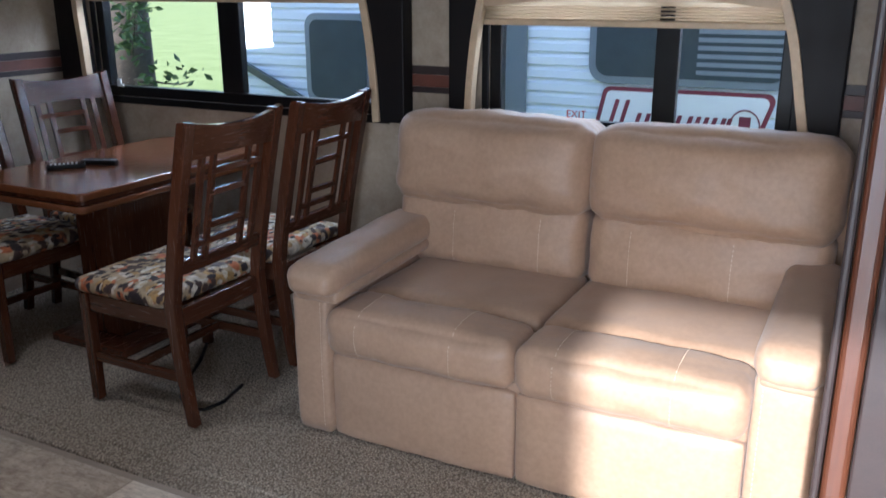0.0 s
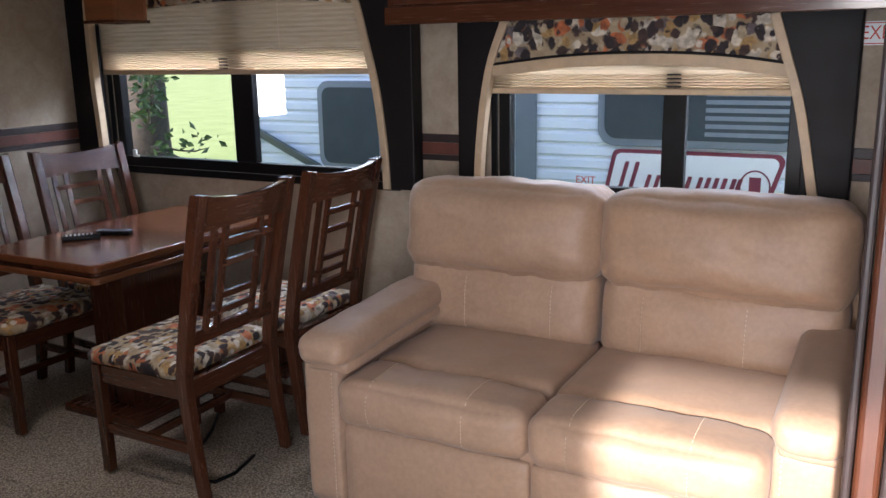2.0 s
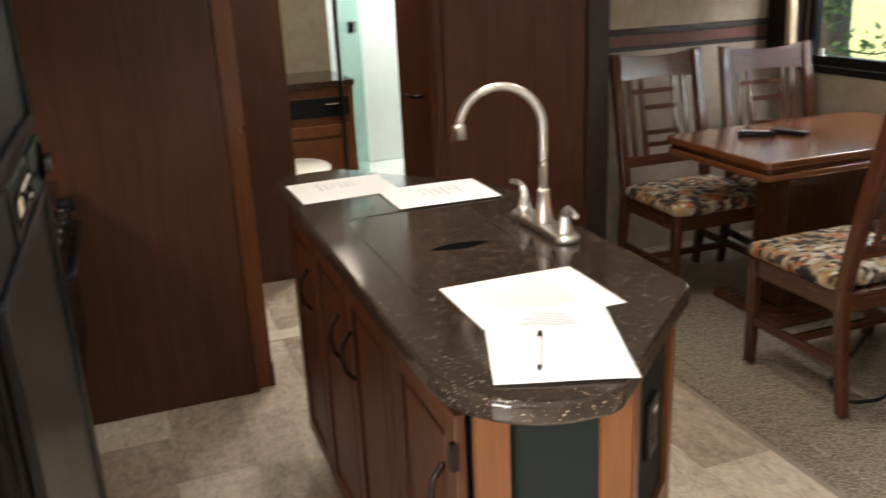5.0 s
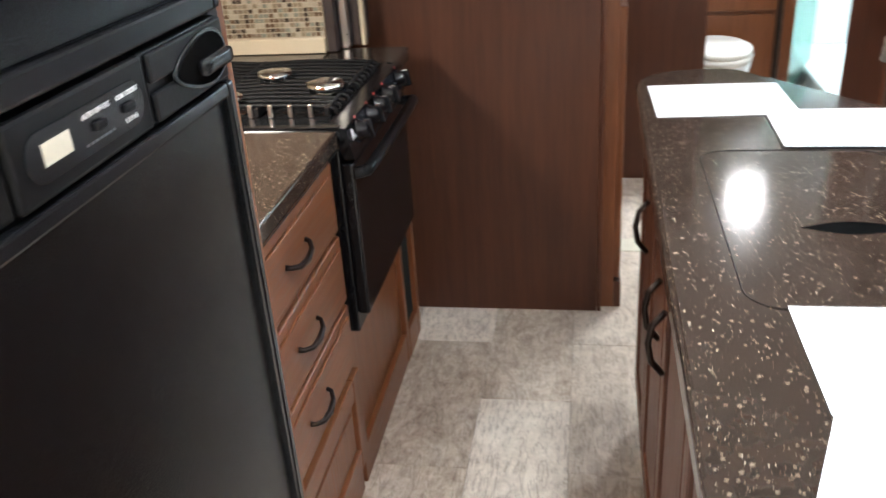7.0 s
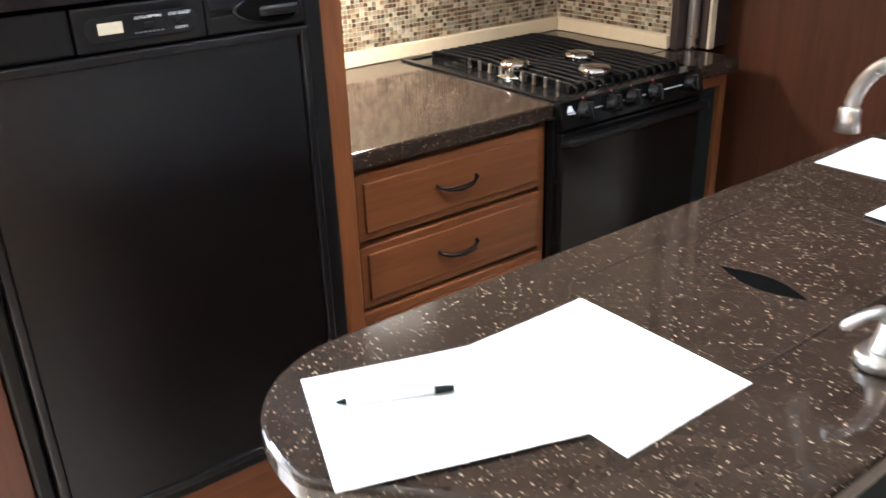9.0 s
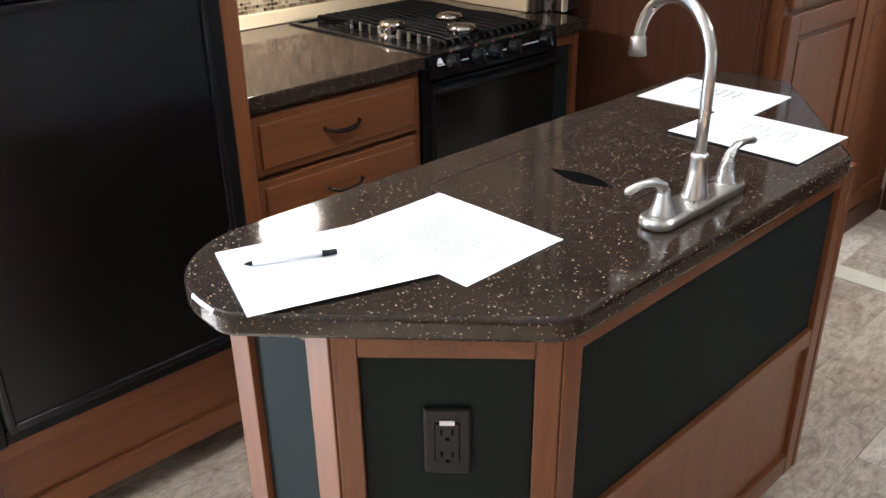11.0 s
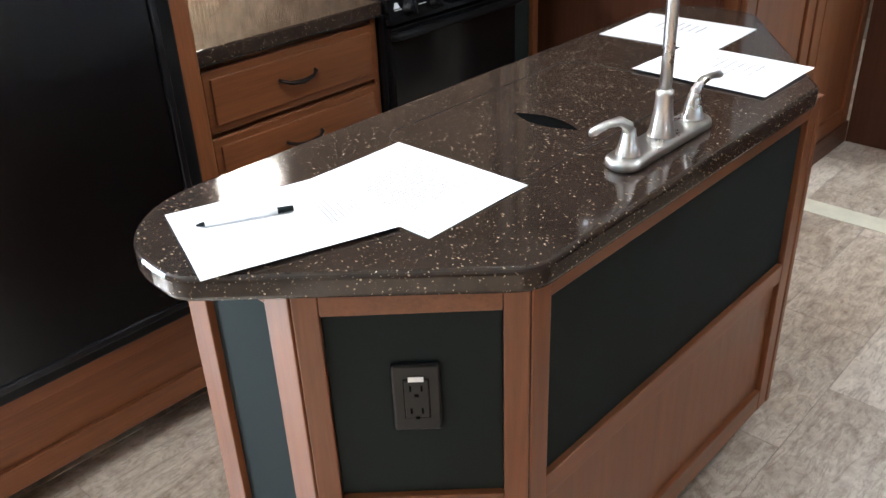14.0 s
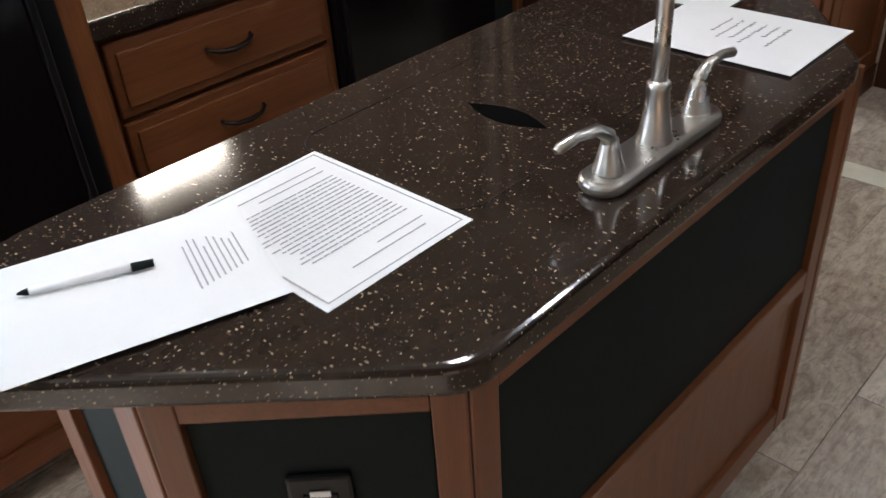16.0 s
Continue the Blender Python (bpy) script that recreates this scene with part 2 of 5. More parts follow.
def mat_tile():
    m, t, p = nodes_of("stone_look_vinyl")
    v = coords(t, shift=True)
    vs = coords(t, (0.9, 1.7, 1), shift=True)
    a = noise_tex(t, vs, 6.5, 9, 0.72, 1.8)
    b = noise_tex(t, v, 34, 6, 0.65, 0.5)
    o = t.nodes.new("ShaderNodeObjectInfo")
    tone = ramp(t, o.outputs["Random"], [(0.0, (0.2, 0.135, 0.088)), (0.25, (0.33, 0.24, 0.165)), (0.38, (0.64, 0.55, 0.45)), (0.62, (0.8, 0.71, 0.6)), (0.75, (0.4, 0.305, 0.22)), (1.0, (0.24, 0.17, 0.115))])
    c = mix(t, 0.45, tone, ramp(t, a, [(0.34, (0.13, 0.092, 0.066)), (0.48, (0.52, 0.44, 0.35)), (0.6, (0.8, 0.72, 0.61))]))
    c = mix(t, 0.25, c, ramp(t, b, [(0.35, (0.2, 0.14, 0.1)), (0.6, (0.68, 0.59, 0.48))]))
    vein = noise_tex(t, coords(t, (1.4, 7.0, 1), shift=True), 7, 6, 0.7, 2.2)
    c = mix(t, ramp(t, vein, [(0.52, (0, 0, 0)), (0.6, (0.5, 0.5, 0.5)), (0.68, (0, 0, 0))]), c, (0.14, 0.088, 0.055))
    t.links.new(c, p.inputs["Base Color"])
    t.links.new(ramp(t, b, [(0.3, (0.27,) * 3), (0.7, (0.42,) * 3)]), p.inputs["Roughness"])
    bump(t, p, b, 0.2, 0.001)
    return m


M["tile"] = mat_tile()
M["grout"] = plain("floor_joint", (0.3, 0.245, 0.195), 0.8, var=0.2)


def mat_mosaic():
    m, t, p = nodes_of("mosaic_glass_tile")
    g = t.nodes.new("ShaderNodeNewGeometry")
    r = g.outputs["Random Per Island"]
    c = ramp(t, r, [(0.0, (0.03, 0.018, 0.012)), (0.2, (0.13, 0.075, 0.04)), (0.36, (0.3, 0.245, 0.165)), (0.56, (0.46, 0.4, 0.305)),
                    (0.74, (0.2, 0.215, 0.165)), (0.88, (0.17, 0.12, 0.075))], "CONSTANT")
    v = coords(t)
    c = mix(t, 0.15, c, ramp(t, noise_tex(t, v, 120, 3), [(0.3, (0.1, 0.07, 0.05)), (0.7, (0.5, 0.43, 0.34))]))
    t.links.new(c, p.inputs["Base Color"])
    t.links.new(ramp(t, r, [(0, (0.12,) * 3), (1, (0.4,) * 3)]), p.inputs["Roughness"])
    return m


M["mosaic"] = mat_mosaic()
M["mosaic_grout"] = plain("mosaic_grout", (0.5, 0.43, 0.32), 0.8, var=0.1, scale=40)
M["splash_trim"] = plain("cream_splash_trim", (0.62, 0.53, 0.38), 0.35, var=0.08)


def mat_wallpaper():
    m, t, p = nodes_of("beige_marbled_wallpaper")
    v = coords(t)
    a = noise_tex(t, v, 9, 8, 0.7, 0.8)
    b = noise_tex(t, v, 70, 4)
    c = ramp(t, a, [(0.3, (0.29, 0.225, 0.158)), (0.5, (0.37, 0.296, 0.215)), (0.7, (0.44, 0.362, 0.27))])
    c = mix(t, 0.25, c, ramp(t, b, [(0.3, (0.29, 0.225, 0.158)), (0.7, (0.45, 0.375, 0.285))]))
    t.links.new(c, p.inputs["Base Color"])
    p.inputs["Roughness"].default_value = 0.6
    bump(t, p, b, 0.1, 0.001)
    return m


M["wallpaper"] = mat_wallpaper()


def mat_floral():
    """Leaf and petal shapes in dark brown, rust, gold and cream over beige cloth."""
    m, t, p = nodes_of("leaf_print_fabric")
    base = coords(t, shift=True)
    warp = t.nodes.new("ShaderNodeTexNoise")
    warp.inputs["Scale"].default_value = 26
    warp.inputs["Detail"].default_value = 3
    t.links.new(base, warp.inputs["Vector"])
    wob = t.nodes.new("ShaderNodeVectorMath")
    wob.operation = "MULTIPLY_ADD"
    wob.inputs[1].default_value = (0.035, 0.035, 0.035)
    t.links.new(warp.outputs["Color"], wob.inputs[0])
    t.links.new(base, wob.inputs[2])
    c = ramp(t, noise_tex(t, base, 14, 3), [(0.35, (0.26, 0.185, 0.1)), (0.65, (0.42, 0.33, 0.21))])

    def leaves(scale, size, stretch, turn, cols, under):
        mp = t.nodes.new("ShaderNodeMapping")
        mp.inputs["Rotation"].default_value = turn
        mp.inputs["Scale"].default_value = stretch
        t.links.new(wob.outputs[0], mp.inputs["Vector"])
        w = t.nodes.new("ShaderNodeTexVoronoi")
        w.inputs["Scale"].default_value = scale
        t.links.new(mp.outputs[0], w.inputs["Vector"])
        sep = t.nodes.new("ShaderNodeSeparateColor")
        t.links.new(w.outputs["Color"], sep.inputs[0])
        tone = ramp(t, sep.outputs[0], cols, "CONSTANT")
        shade = mix(t, 0.85, tone, ramp(t, noise_tex(t, base, 42, 5), [(0.35, (0.4,) * 3), (0.65, (1.0,) * 3)]), "MULTIPLY")
        k = ramp(t, w.outputs["Distance"], [(size - 0.04, (1, 1, 1)), (size + 0.07, (0, 0, 0))])
        return mix(t, k, under, shade)

    brown, deep, rust = (0.07, 0.038, 0.03), (0.03, 0.02, 0.022), (0.52, 0.155, 0.055)
    gold, cream, grey = (0.46, 0.28, 0.1), (0.68, 0.61, 0.49), (0.16, 0.13, 0.13)
    c = leaves(14, 0.5, (1.0, 1.9, 1.5), (0.3, 0.2, 0.7), [(0, gold), (0.2, cream), (0.42, brown), (0.62, grey), (0.76, rust)], c)
    c = leaves(13, 0.46, (1.8, 1.0, 1.3), (0.5, 0.9, 0.2), [(0, deep), (0.34, brown), (0.5, cream), (0.68, rust), (0.88, gold)], c)
    c = leaves(21, 0.4, (1.2, 2.0, 1.0), (0.8, 0.1, 1.2), [(0, cream), (0.25, deep), (0.55, (0.5, 0.4, 0.26)), (0.75, brown)], c)
    t.links.new(c, p.inputs["Base Color"])
    p.inputs["Roughness"].default_value = 0.8
    bump(t, p, noise_tex(t, base, 600, 2), 0.3, 0.001)
    return m


M["floral"] = mat_floral()


def mat_blind():
    m, t, p = nodes_of("pleated_blind_fabric")
    v = coords(t, (5, 5, 90))
    a = noise_tex(t, v, 1.5, 4)
    c = ramp(t, a, [(0.3, (0.42, 0.32, 0.205)), (0.7, (0.53, 0.425, 0.29))])
    t.links.new(c, p.inputs["Base Color"])
    p.inputs["Roughness"].default_value = 0.8
    tr = t.nodes.new("ShaderNodeBsdfTranslucent")
    t.links.new(c, tr.inputs["Color"])
    mx = t.nodes.new("ShaderNodeMixShader")
    mx.inputs[0].default_value = 0.22
    t.links.new(p.outputs[0], mx.inputs[1])
    t.links.new(tr.outputs[0], mx.inputs[2])
    t.links.new(mx.outputs[0], t.nodes["Material Output"].inputs[0])
    return m


M["blind"] = mat_blind()


def mat_glass(name, tint, rough=0.0):
    m, t, p = nodes_of(name)
    p.inputs["Base Color"].default_value = (*tint, 1)
    p.inputs["Transmission Weight"].default_value = 1.0
    p.inputs["Roughness"].default_value = rough
    p.inputs["IOR"].default_value = 1.08
    return m


M["glass"] = mat_glass("window_glass", (0.95, 0.97, 0.98))
M["glass_green"] = mat_glass("green_shower_glass", (0.42, 0.74, 0.64), 0.2)


def mat_fridge():
    m, t, p = nodes_of("pebbled_black_fridge_panel")
    p.inputs["Base Color"].default_value = (0.0025, 0.0025, 0.003, 1)
    p.inputs["Specular IOR Level"].default_value = 0.42
    v = coords(t)
    w = t.nodes.new("ShaderNodeTexVoronoi")
    w.inputs["Scale"].default_value = 430
    t.links.new(v, w.inputs["Vector"])
    t.links.new(ramp(t, noise_tex(t, v, 5, 4), [(0.3, (0.19,) * 3), (0.7, (0.27,) * 3)]), p.inputs["Roughness"])
    bump(t, p, mix(t, 0.5, w.outputs["Distance"], noise_tex(t, v, 320, 2)), 0.34, 0.0012)
    return m


M["fridge"] = mat_fridge()


def mat_siding():
    m, t, p = nodes_of("white_aluminium_siding")
    v = coords(t)
    c = ramp(t, noise_tex(t, v, 2, 4), [(0.3, (0.7, 0.77, 0.86)), (0.7, (0.78, 0.85, 0.93))])
    t.links.new(c, p.inputs["Base Color"])
    p.inputs["Roughness"].default_value = 0.4
    return m


M["siding"] = mat_siding()


def mat_grass():
    m, t, p = nodes_of("mown_lawn")
    v = coords(t)
    c = ramp(t, noise_tex(t, v, 0.8, 6), [(0.3, (0.28, 0.33, 0.09)), (0.7, (0.44, 0.48, 0.17))])
    c = mix(t, 0.4, c, ramp(t, noise_tex(t, v, 30, 4), [(0.3, (0.2, 0.26, 0.06)), (0.7, (0.46, 0.5, 0.18))]))
    t.links.new(c, p.inputs["Base Color"])
    p.inputs["Roughness"].default_value = 0.9
    return m


M["grass"] = mat_grass()
M["leaf"] = plain("green_leaf", (0.06, 0.105, 0.03), 0.5, var=0.4, scale=6)

from mathutils.bvhtree import BVHTree

# ---- mesh helpers ----


def box(x0, x1, y0, y1, z0, z1, bevel=0.003, seg=2):
    bm = bmesh.new()
    bmesh.ops.create_cube(bm, size=1.0)
    for v in bm.verts:
        v.co = Vector(((x0 + x1) / 2 + v.co.x * (x1 - x0), (y0 + y1) / 2 + v.co.y * (y1 - y0), (z0 + z1) / 2 + v.co.z * (z1 - z0)))
    b = min(bevel, 0.45 * min(abs(x1 - x0), abs(y1 - y0), abs(z1 - z0)))
    if b > 0:
        bmesh.ops.bevel(bm, geom=bm.edges[:], offset=b, segments=seg, affect="EDGES", profile=0.5)
    bmesh.ops.recalc_face_normals(bm, faces=bm.faces[:])
    return bm


def merge(*bms):
    out = bmesh.new()
    tmp = bpy.data.meshes.new("tmp")
    for b in bms:
        b.to_mesh(tmp)
        out.from_mesh(tmp)
        b.free()
    bpy.data.meshes.remove(tmp)
    return out


def moved(bm, m):
    bm.transform(m)
    return bm


def prism(outline, z0, z1, bevel=0.0, seg=3):
    """An upright block over an outline in the plan."""
    bm = bmesh.new()
    vs = [bm.verts.new((x, y, z0)) for x, y in outline]
    f = bm.faces.new(vs)
    r = bmesh.ops.extrude_face_region(bm, geom=[f])
    top = [g for g in r["geom"] if isinstance(g, bmesh.types.BMVert)]
    for v in top:
        v.co.z = z1
    bmesh.ops.recalc_face_normals(bm, faces=bm.faces[:])
    if bevel:
        flat = [e for e in bm.edges if abs(e.verts[0].co.z - e.verts[1].co.z) < 1e-6]
        bmesh.ops.bevel(bm, geom=flat, offset=bevel, segments=seg, affect="EDGES", profile=0.5)
    return bm


def tube(pts, radius, sides=14, taper=None):
    """A round bar along a line of points; taper gives a radius for each."""
    bm = bmesh.new()
    pts = [Vector(p) for p in pts]
    rings = []
    ref = None
    for i, p in enumerate(pts):
        d = (pts[min(i + 1, len(pts) - 1)] - pts[max(i - 1, 0)]).normalized()
        if ref is None:
            ref = d.orthogonal().normalized()
        ref = (ref - d * ref.dot(d)).normalized()
        o = d.cross(ref)
        r = taper[i] if taper else radius
        rings.append([bm.verts.new(p + (ref * math.cos(a) + o * math.sin(a)) * r) for a in (2 * math.pi * k / sides for k in range(sides))])
    for a, b in zip(rings, rings[1:]):
        for k in range(sides):
            bm.faces.new((a[k], a[(k + 1) % sides], b[(k + 1) % sides], b[k]))
    bm.faces.new(rings[0][::-1])
    bm.faces.new(rings[-1])
    bmesh.ops.recalc_face_normals(bm, faces=bm.faces[:])
    for f in bm.faces:
        f.smooth = len(f.verts) == 4
    return bm


def lathe(profile, x, y, sides=24):
    """A turned shape round an upright axis: radius and height pairs."""
    return tube([(x, y, z) for r, z in profile], 0, sides, [max(r, 0.0005) for r, z in profile])


def pillow(x0, x1, y0, y1, z0, z1, r=0.04, puff=(0, 0, 0), n=14, wrinkle=0.0, seed=0.0):
    """A stuffed block: rounded edges, swollen faces, slight folds."""
    bm = bmesh.new()
    bmesh.ops.create_cube(bm, size=2.0)
    bmesh.ops.subdivide_edges(bm, edges=bm.edges[:], cuts=n, use_grid_fill=True)
    h = Vector(((x1 - x0) / 2, (y1 - y0) / 2, (z1 - z0) / 2))
    c = Vector(((x0 + x1) / 2, (y0 + y1) / 2, (z0 + z1) / 2))
    r = min(r, 0.95 * min(h))
    for v in bm.verts:
        u = v.co.copy()
        full = Vector((u.x * h.x, u.y * h.y, u.z * h.z))
        inner = Vector([max(-(h[i] - r), min(h[i] - r, full[i])) for i in range(3)])
        d = full - inner
        q = inner + (d.normalized() * r if d.length > 1e-9 else d)
        for i in range(3):
            j, k = (i + 1) % 3, (i + 2) % 3
            q[i] += math.copysign(puff[i], u[i]) * abs(u[i]) ** 3 * (1 - u[j] ** 2) * (1 - u[k] ** 2)
        if wrinkle:
            q += Vector((0.4, 1, 1)) * wrinkle * (noise.noise(Vector((q.x * 9 + seed, q.y * 9, q.z * 16))) + 0.5 * noise.noise(Vector((q.x * 30, q.y * 30 + seed, q.z * 30))))
        v.co = c + q
    for f in bm.faces:
        f.smooth = True
    return bm


def basis_of(ob):
    m = Matrix.Identity(4)
    while ob is not None:
        m = ob.matrix_basis @ m
        ob = ob.parent
    return m


def part(name, bm, material, parent=None, label="", local=False, smooth=False):
    """Link a mesh as one object; under a parent, the mesh is laid into the parent's space unless it is there already."""
    if parent is not None and not local:
        bm.transform(basis_of(parent).inverted())
    me = bpy.data.meshes.new(name)
    if smooth:
        for f in bm.faces:
            f.smooth = True
    bm.to_mesh(me)
    bm.free()
    me.materials.append(M[material])
    ob = new(name, me)
    ob.parent = parent
    if label:
        ob["label"] = label
    return ob


def thing(name, x, y, z, label, category, group="", kind="", turn=0):
    ob = new(name)
    ob.empty_display_size = 0.05
    ob.matrix_basis = pose(x, y, z, 0, 0, turn)
    return tagged(ob, label, category, group, kind)


def solid(name, bm, material, label="", category="", kind="", group=""):
    return tagged(part(name, bm, material), label, category, group, kind)

# ---- structure ----


def wall_with_holes(axis, at0, at1, u0, u1, z0, z1, holes):
    """A wall along x (axis 'x') or y with rectangular openings (u0, u1, z0, z1), butted from blocks."""
    def blk(a, b, c, d):
        return box(a, b, at0, at1, c, d, 0) if axis == "x" else box(at0, at1, a, b, c, d, 0)
    out, u = [], u0
    for a, b, c, d in sorted(holes):
        if a > u:
            out.append(blk(u, a, z0, z1))
        if c > z0:
            out.append(blk(a, b, z0, c))
        if d < z1:
            out.append(blk(a, b, d, z1))
        u = b
    if u1 > u:
        out.append(blk(u, u1, z0, z1))
    return merge(*out)


floor = solid("floor", box(-5.0, 3.1, -1.6, 1.30, -0.12, -0.004, 0), "grout", "stone-look vinyl tile floor of the trailer", "floor", "structure")
solid("floor_bathroom", box(-5.0, -2.3, 1.30, 2.0, -0.12, -0.004, 0), "grout", "plain bathroom floor", "floor", "structure")
carpet = solid("floor_carpet", box(-2.37, 1.6, 1.375, 2.9, -0.12, 0.012, 0.004), "carpet", "beige flecked carpet in the slide-out", "carpet", "structure")
solid("carpet_edge", box(-2.37, 1.6, 1.275, 1.372, -0.1, 0.007, 0.006), "carpet", "carpet-wrapped lip of the slide-out floor", "trim", "structure")
solid("carpet_seam", tube([(-2.37, 1.3735, 0.006), (1.6, 1.3735, 0.006)], 0.007, 8), "carpet", "seam between carpet and lip", "trim", "structure")

W1 = (-2.10, -0.42, 0.945, 1.82)
W2 = (0.075, 1.215, 0.93, 1.72)
WN = 2.78
solid("wall_north", wall_with_holes("x", WN, WN + 0.07, -2.37, 1.6, -0.12, 2.1, [W1, W2]), "wallpaper", "beige marbled wallpaper wall with two windows", "wall", "structure")
solid("wall_west", box(-2.37, -2.30, 1.56, WN, -0.12, 2.1, 0), "wallpaper", "beige marbled end wall behind the dinette", "wall", "structure")
solid("wall_slide_east", box(1.53, 1.6, 1.47, WN, -0.12, 2.1, 0), "wallpaper", "beige end wall beside the sofa", "wall", "structure")
solid("wall_north_east", box(1.6, 3.0, 1.42, 1.5, -0.12, 2.1, 0), "wallpaper", "beige wall beside the slide-out", "wall", "structure")
solid("wall_hall", box(-2.11, -2.05, 0.79, 1.48, -0.004, 2.06, 0.002), "panel_z", "dark wood panelled wall beside the dinette", "wall", "structure")
solid("trim_slide_west", box(-2.36, -2.035, 1.484, 1.6, 0.0, 2.06, 0.008), "border_dark", "dark vertical trim at the slide-out edge", "trim", "structure")
solid("wall_south", wall_with_holes("x", -1.56, -1.46, -5.0, 3.1, -0.12, 2.1, [(1.1, 1.9, 0.0, 1.93)]), "wallpaper", "beige wall with the entry door opening", "wall", "structure")
# the hole in this unseen wall is added to bring in more light
solid("wall_east", wall_with_holes("y", 3.0, 3.08, -1.46, 1.42, -0.12, 2.1, [(0.1, 0.9, 1.1, 1.6)]), "wallpaper", "beige rear wall with an unseen hole added to let light in", "wall", "structure")
solid("ceiling", box(-5.0, 3.1, -1.56, 1.48, 2.06, 2.14, 0), "ceiling", "off-white panelled ceiling", "ceiling", "structure")
solid("ceiling_slide", box(-2.37, 1.6, 1.48, 2.85, 1.98, 2.06, 0), "ceiling", "off-white slide-out ceiling", "ceiling", "structure")
# unseen, built extra tall so its shadow covers the neighbour's siding
solid("roof", merge(box(-5.0, 3.1, -1.56, 1.48, 2.145, 2.95, 0.02), box(-2.37, 1.6, 1.49, 2.85, 2.065, 2.5, 0.02)), "siding", "unseen white roof blocks raised to shade the neighbouring trailer", "roof", "structure")
solid("wall_kitchen_end", box(-1.57, -1.55, -1.46, -0.205, 0.0, 2.06, 0.001), "panel_z", "tall dark wood panel at the kitchen end", "wall", "structure")
solid("trim_kitchen_end", box(-1.573, -1.547, -0.203, -0.191, 0.0, 2.06, 0.003), "red_trim", "reddish wood edge of the tall panel", "trim", "structure")
solid("wall_stove_side", box(-1.547, -1.36, -1.46, -0.96, 0.93, 2.06, 0.0), "mosaic_grout", "short tiled wall beside the stove", "wall", "structure")
solid("wall_hall_end", box(-2.81, -2.75, -0.126, 0.24, 0.0, 2.06, 0.002), "panel_z", "dark wood panel at the hall end", "wall", "structure")
solid("wall_bath_back", box(-4.9, -4.82, -1.46, 2.0, 0.0, 2.06, 0), "wallpaper", "beige bathroom wall", "wall", "structure")
solid("wall_bath_vanity", box(-4.02, -3.96, -0.1, 0.74, 0.0, 2.06, 0), "wallpaper", "beige wallpaper behind the vanity", "wall", "structure")
solid("wall_bath_side", box(-4.82, -2.375, 1.9, 1.96, 0.0, 2.06, 0), "wallpaper", "beige bathroom side wall", "wall", "structure")
# sunlight on the hall floor, painted as a thin pale slab
solid("threshold_strip", box(-2.105, -2.0, -0.12, 0.62, -0.002, 0.003, 0.001), "sun_band_display", "band of sunlight painted on the hall floor as a pale strip", "trim", "structure")

solid("door_jamb", box(-2.1, -2.052, 0.752, 0.789, 0.0, 2.06, 0.003), "panel_z", "dark wood jamb beside the bathroom door", "trim", "structure")

# wallpaper border on both walls of the slide-out
for nm, z0, z1, mt in (("border_upper", 1.128, 1.163, "border_dark"), ("border_middle", 1.078, 1.127, "border_red"), ("border_lower", 1.052, 1.077, "border_dark")):
    solid(nm, merge(box(-0.36, 0.0, WN - 0.004, WN, z0, z1, 0.001), box(1.29, 1.53, WN - 0.004, WN, z0, z1, 0.001),
                    box(-2.30, -2.296, 1.6, WN - 0.004, z0 + 0.008, z1 + 0.008, 0.001)), mt, "dark and red-brown wallpaper border band", "trim", "structure")

# slide-out flange beside the sofa
fl = thing("slide_flange", 1.53, 1.41, 0, "red-brown and black slide-out flange beside the sofa", "trim", kind="structure")
part("inner_bead", box(1.466, 1.484, 1.40, 1.47, 0.0, 2.05, 0.006), "border_dark", fl)
part("wood_strip", box(1.486, 1.536, 1.395, 1.468, 0.0, 2.05, 0.012, 3), "red_trim", fl)
part("outer_bead", box(1.538, 1.84, 1.40, 1.418, 0.0, 2.05, 0.006), "border_dark", fl)

# ---- windows ----


def window(name, hole, y, splits, label):
    x0, x1, z0, z1 = hole
    w = thing(name, (x0 + x1) / 2, y, z0, label, "window", kind="structure")
    f = 0.05
    part("window_frame", merge(box(x0, x1, y + 0.0, y + 0.05, z0, z0 + f, 0.004), box(x0, x1, y, y + 0.05, z1 - f, z1, 0.004),
                               box(x0, x0 + f, y, y + 0.05, z0 + f, z1 - f, 0.004), box(x1 - f, x1, y, y + 0.05, z0 + f, z1 - f, 0.004)), "black", w, "black aluminium frame")
    part("inner_frame", merge(box(x0 - 0.03, x1 + 0.03, y - 0.012, y - 0.002, z0 - 0.035, z0, 0.003), box(x0 - 0.03, x0, y - 0.012, y - 0.002, z0, z1, 0.003),
                              box(x1, x1 + 0.03, y - 0.012, y - 0.002, z0, z1, 0.003)), "black", w)
    for a, b in splits:
        part("mullion", box(a, b, y + 0.004, y + 0.046, z0 + f, z1 - f, 0.004), "black", w)
    edges = [x0 + f] + [v for ab in splits for v in ab] + [x1 - f]
    for k in range(0, len(edges), 2):
        g = part("pane", box(edges[k], edges[k + 1], y + 0.022, y + 0.026, z0 + f, z1 - f, 0), "glass", w)
        g.visible_shadow = False
    return w


window_dinette = window("window_1", W1, WN, [(-1.315, -1.19)], "black-framed sliding window above the dinette")
window_sofa = window("window_2", W2, WN, [(0.73, 0.815)], "black-framed sliding window behind the sofa")
part("latch", merge(box(-1.995, -1.97, WN - 0.012, WN - 0.001, 0.995, 1.03, 0.004), box(-1.995, -1.955, WN - 0.012, WN - 0.001, 0.992, 1.004, 0.003)), "white", window_dinette, "small white latch")


